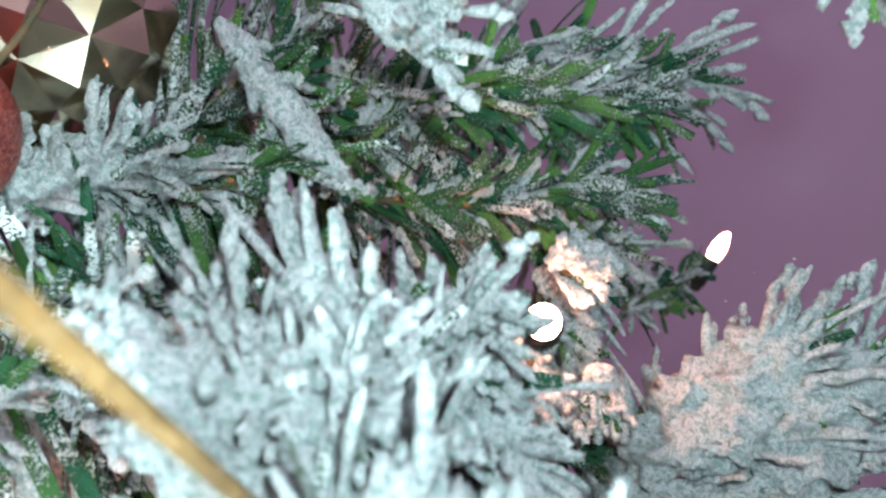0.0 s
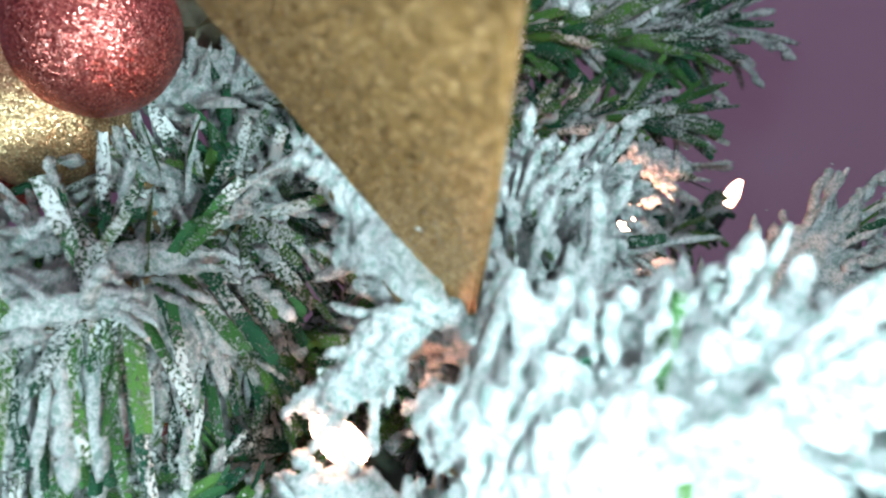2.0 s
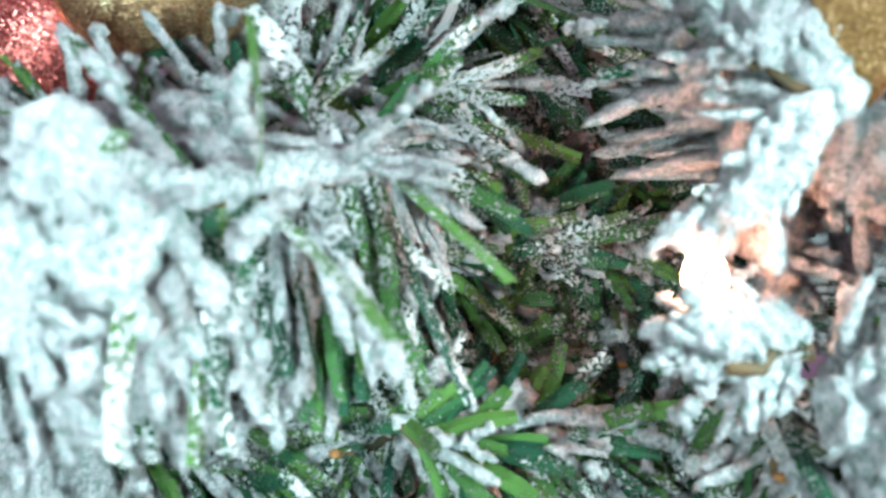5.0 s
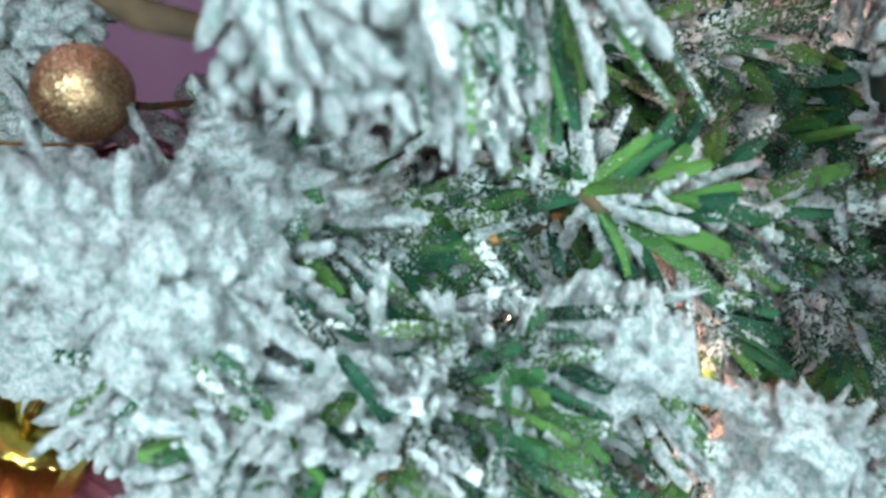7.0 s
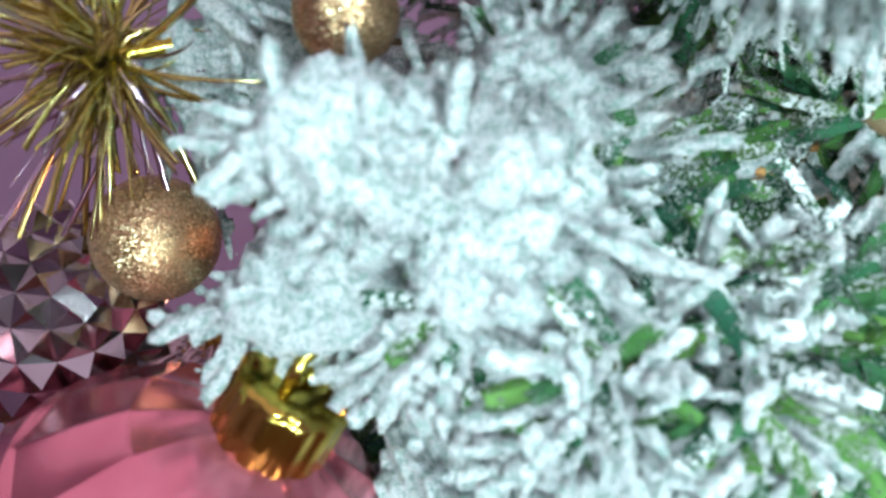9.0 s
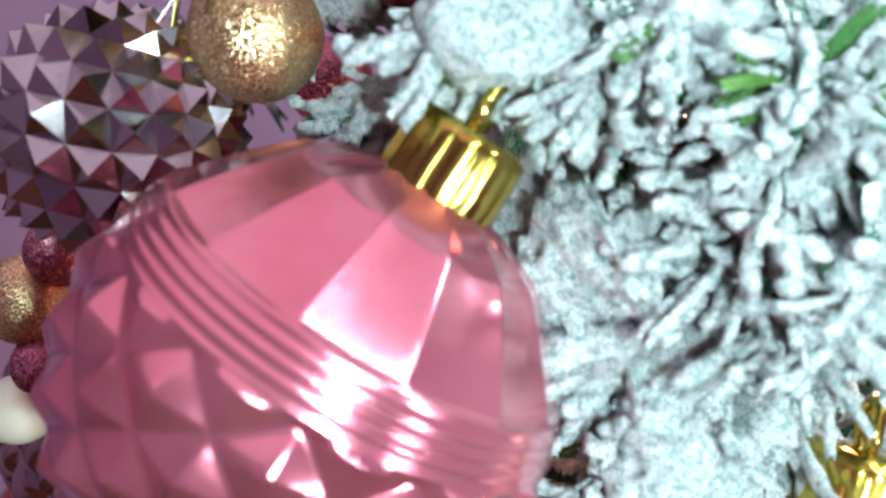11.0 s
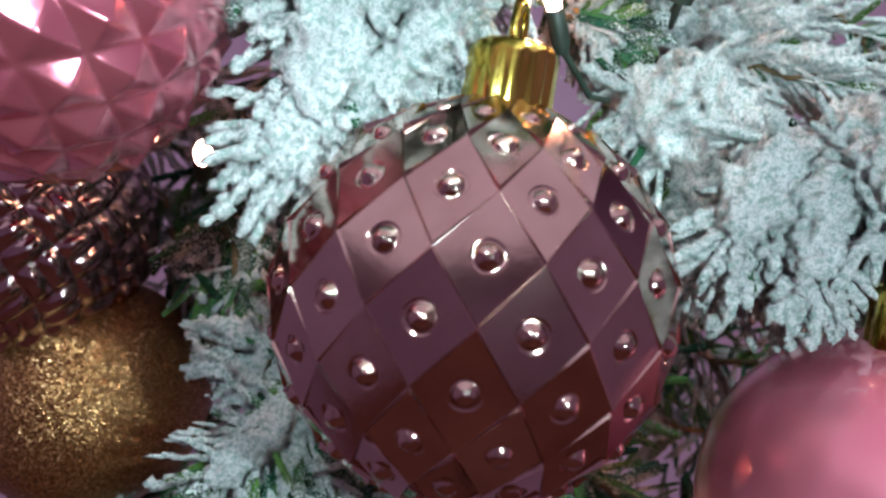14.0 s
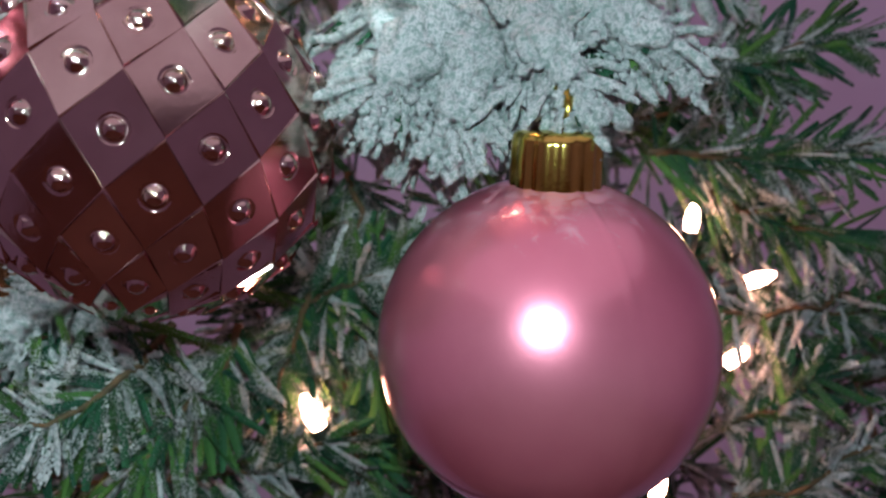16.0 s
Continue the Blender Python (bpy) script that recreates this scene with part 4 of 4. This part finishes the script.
def mirror_ball(centre, axis, radius, spin):
    ob = tagged(stand("bauble", centre, axis, spin), "champagne mirror bauble of square facets with round bosses", "bauble", "large baubles")
    bm = bmesh.new()
    lattice(bm, radius, 14, 10, radians(13), radians(170), 0.0002, 0.0029)
    bmesh.ops.create_uvsphere(bm, u_segments=48, v_segments=24, radius=radius * 0.93)
    keep_mesh("ball", bm, MIRROR, ob)
    cap(ob, radius, 0.0088, 0.0132)
    return ob


def pyramid_ball(centre, axis, radius, mat, label, n=11, rows=13, with_cap=True):
    ob = tagged(stand("bauble", centre, axis), label, "bauble", "faceted baubles")
    bm = bmesh.new()
    lattice(bm, radius * 0.95, n, rows, radians(8), radians(172), radius * 0.13)
    bmesh.ops.create_uvsphere(bm, u_segments=32, v_segments=16, radius=radius * 0.92)
    keep_mesh("ball", bm, mat, ob)
    if with_cap:
        cap(ob, radius * 0.98, radius * 0.24, radius * 0.3)
    return ob


def woven_ball(centre, axis, radius):
    ob = tagged(stand("bauble", centre, axis), "bronze metallic bauble with a woven basket relief", "bauble", "large baubles")

    def weave(th, ph):
        u, w = 7 * ph / math.pi + 7 * th / math.pi, 7 * ph / math.pi - 7 * th / math.pi
        i, j = math.floor(u), math.floor(w)
        a, b = u - i, w - j
        along, over = (a, b) if (i + j) % 2 else (b, a)
        # each pair of straps arches over its neighbours
        return 0.0028 * math.sin(math.pi * along) ** 0.5 * (0.25 + 0.75 * abs(math.sin(2 * math.pi * over)) ** 0.6)
    mesh_object("ball", sphere_grid(radius, weave, 360, 170, 0.05), BRONZE, ob)
    cap(ob, radius, 0.0095)
    return ob


def fairy_light(place, way, size=1.0):
    """A small clear bulb glowing warm in a dark green socket."""
    ob = tagged(stand("fairy_light", place, way), "small warm white fairy light bulb in a green socket", "string light", "fairy lights")
    bm = bmesh.new()
    bmesh.ops.create_uvsphere(bm, u_segments=20, v_segments=14, radius=1)
    for q in bm.verts:
        z = q.co.z
        w = 0.0024 * (1 - 0.25 * max(0, z)) * size
        q.co = (q.co.x * w, q.co.y * w, 0.0062 * z * size)
    mesh_object("bulb", bm, GLOW, ob, "glowing glass bulb")
    v, f = tube([(0, 0, -0.016 * size), (0, 0, -0.013 * size), (0, 0, -0.0045 * size), (0, 0, -0.0035 * size)], [0.0017 * size, 0.0026 * size, 0.0027 * size, 0.0023 * size], 14)
    array_object("socket", v, f, SOCKET, ob)
    v, f = tube([(0, 0, -0.015 * size), (0.001, 0.002, -0.020 * size), (0.003, 0.005, -0.025), (0.006, 0.010, -0.028)], [0.0008] * 4, 7)
    array_object("wire", v, f, SOCKET, ob)
    return ob


diamond_ball((-0.0122, 0.1181, 1.3433), (0.0237, -0.0060, 0.0390), 0.0366, 0.1)
mirror_ball((0.0682, 0.1329, 1.2840), (0.0100, -0.0020, 0.0506), 0.0390, -0.03)
plain_ball((0.1535, 0.1447, 1.2376), (0.05, -0.30, 1.0), 0.0384, PINK_PEARL, "plain pink pearl bauble with gold cap", "large baubles", -1.35)
woven_ball((-0.0784, 0.2330, 1.3095), (0.1, 0.1, 1), 0.0425)
glitter_ball((-0.0626, 0.2513, 1.2511), 0.0405, GLIT_BROWN, "brown gold glitter bauble under the woven one", (0.05, 0.1, 1), True, "large baubles")
pyramid_ball((-0.0505, 0.1347, 1.3815), (0.75, -0.1, 0.65), 0.0210, SILVER, "small silver mirror bauble with pyramid facets", 12, 14)
pyramid_ball((0.0363, 0.1634, 1.5344), (0.1, 0.2, 1), 0.0255, PALE_GOLD, "pale gold mirror bauble with large pyramid facets", 7, 8)
glitter_ball((0.0603, 0.1338, 1.5130), 0.0164, GLIT_RED, "small coral red glitter ball on a wire", (0.2, 0.6, 0.6))
glitter_ball((0.0419, 0.1317, 1.4970), 0.0180, GLIT_GOLD, "small gold glitter ball on a wire", (0.2, 0.8, 0.4))
glitter_ball((0.0215, 0.1290, 1.4850), 0.0150, GLIT_RED, "small coral red glitter ball on a wire", (0.2, 0.8, 0.3))
glitter_ball((0.0150, 0.1154, 1.4345), 0.0076, GLIT_GOLD, "tiny gold glitter ball among flocked needles", (0, 1, -0.2))
glitter_ball((-0.0260, 0.1307, 1.3984), 0.0112, GLIT_GOLD, "small gold glitter ball beside the silver bauble", (0.1, 1, 0.2))
glitter_ball((-0.0753, 0.1641, 1.3595), 0.0075, GLIT_PINK, "tiny pink glitter ball on a wire", (0.5, 0.8, 0))
glitter_ball((-0.0855, 0.1714, 1.3483), 0.0105, GLIT_GOLD, "tiny gold glitter ball on a wire", (0.5, 0.8, 0.1))
glitter_ball((-0.0817, 0.1700, 1.3341), 0.0068, GLIT_PINK, "tiny pink glitter ball on a wire", (0.5, 0.8, 0))
glitter_ball((-0.0247, 0.1950, 1.4031), 0.0110, GLIT_PINK, "tiny pink glitter ball behind the diamond bauble", (0, 1, 0.2))
plain_ball((-0.1372, 0.2780, 1.2558), (0.2, 0.3, 1), 0.0190, RED_GLOSS, "small dark red glossy bauble", "small baubles", 0, True, 0.0045)
plain_ball((0.0020, 0.1430, 1.4160), (0.1, -0.2, 1), 0.0125, MAROON, "small dark maroon bauble half hidden in flock", "small baubles", 0, False)
plain_ball((-0.0952, 0.1850, 1.3201), (0.2, 0.6, 1), 0.0085, CREAM, "tiny cream coloured ball", "small baubles", 0, False)


def star_plate(tip, left, right, reach, thick):
    """A flat glittered kite-shaped drop, point downwards, with softened rims and a ring on top."""
    tip, left, right = Vector(tip), Vector(left).normalized(), Vector(right).normalized()
    up, across = (left + right).normalized(), (right - left).normalized()
    out = across.cross(up)
    half = math.tan(left.angle(right) / 2)
    ob = tagged(empty("glitter_drop", Matrix.Translation(tip)), "flat gold glitter kite-shaped hanging ornament, point downwards", "ornament")
    bm = bmesh.new()
    outline = [(0.0, 0.0), (0.03, half * 0.031), (0.055, half * 0.055), (reach, half * reach), (reach + 0.006, half * reach * 0.97), (reach * 1.7, 0.004), (reach * 1.75, 0.0)]
    ring = outline + [(u, -w) for u, w in outline[-2:0:-1]]
    vs = [bm.verts.new(up * u + across * w - out * thick / 2) for u, w in ring]
    face = bm.faces.new(vs)
    ext = bmesh.ops.extrude_face_region(bm, geom=[face])
    bmesh.ops.translate(bm, verts=[q for q in ext["geom"] if isinstance(q, bmesh.types.BMVert)], vec=out * thick)
    bmesh.ops.recalc_face_normals(bm, faces=bm.faces[:])
    bmesh.ops.bevel(bm, geom=bm.edges[:], offset=thick * 0.25, segments=2, affect="EDGES")
    mesh_object("plate", bm, GLIT_STAR, ob, smooth=False)
    top = up * reach * 1.75
    v, f = tube([top + up * (0.003 + 0.004 * math.cos(a)) + across * 0.004 * math.sin(a) for a in np.linspace(0, math.tau, 17)], [0.0006] * 17, 7)
    array_object("ring", v, f, GOLD, ob)
    return ob


star_plate((0.1492, 0.1504, 1.4784), (-0.393, -0.601, 0.696), (0.469, -0.598, 0.650), 0.078, 0.0018)


def tinsel_spray(place, way, reach, count):
    """A tuft of narrow curled film strips, gold with some lilac ones."""
    ob = tagged(stand("tinsel_spray", place, way), "tuft of shiny gold and lilac tinsel strips", "tinsel")
    g = np.random.default_rng(11)
    for k in range(count):
        d = g.standard_normal(3) * (0.8, 0.8, 0.5) + (0, 0, 0.45)
        d /= np.linalg.norm(d)
        side = np.cross(d, g.standard_normal(3))
        side /= np.linalg.norm(side)
        ln, w, curl = reach * (0.55 + 0.5 * g.random()), 0.0006 * (0.7 + 0.7 * g.random()), g.standard_normal(3) * 1.0
        pts = [d * ln * s + curl * ln * s * s * 0.5 for s in np.linspace(0.03, 1, 7)]
        v = np.array([q + e * side * w + n * np.cross(d, side) * 0.00012 for q in pts for e, n in ((-1, 0), (0, 1), (1, 0), (0, -1))])
        array_object("strip", v, np.array(grid_faces(7, 4)), TINSEL_LILAC if k % 5 == 0 else TINSEL, ob)
    v, f = tube([(0, 0, -0.01), (0, 0, 0.004)], [0.0012, 0.0012], 8)
    array_object("wire", v, f, GOLD, ob)
    return ob


tinsel_spray((-0.027, 0.1210, 1.4290), (-0.7, -0.3, -0.2), 0.0205, 260)

# fairy lights
fairy_light((0.127, 0.2296, 1.4856), (0.53, -0.82, 0.38), 1.6)
fairy_light((0.0901, 0.3944, 1.4811), (0.3, 0.1, 0.9), 1.2)
fairy_light((0.0843, 0.2174, 1.2082), (-0.3, -0.3, 0.8), 1.3)
fairy_light((0.0013, 0.1790, 1.3218), (0.3, -0.9, 0.3))
fairy_light((-0.0559, 0.3106, 1.2122), (0.4, -0.2, 0.8), 1.1)
fairy_light((0.0879, 0.1500, 1.3495), (-0.2, -0.4, 0.8), 0.8)
fairy_light((0.1334, 0.1411, 1.4552), (0.01, -1.00, 0.85), 1.25)
fairy_light((0.0570, 0.1600, 1.3950), (0.2, -0.2, 0.8))
fairy_light((0.1060, 0.1510, 1.3915), (0.3, 0.2, 0.8), 0.9)
fairy_light((0.1239, 0.1475, 1.3706), (0.2, -0.5, 0.8), 1.5)
fairy_light((0.0700, 0.1720, 1.3960), (0.0, -0.2, 0.9))
fairy_light((0.2122, 0.2319, 1.2703), (0.1, -0.2, 0.9), 1.05)
fairy_light((0.2340, 0.2332, 1.2497), (0.9, -0.2, 0.3), 1.05)
fairy_light((0.2258, 0.2336, 1.2229), (0.7, -0.3, 0.5), 1.05)
fairy_light((0.1939, 0.2114, 1.1854), (0.2, -0.3, 0.8))
fairy_light((0.0230, 0.1894, 1.2107), (0.4, -0.4, -0.8), 0.8)
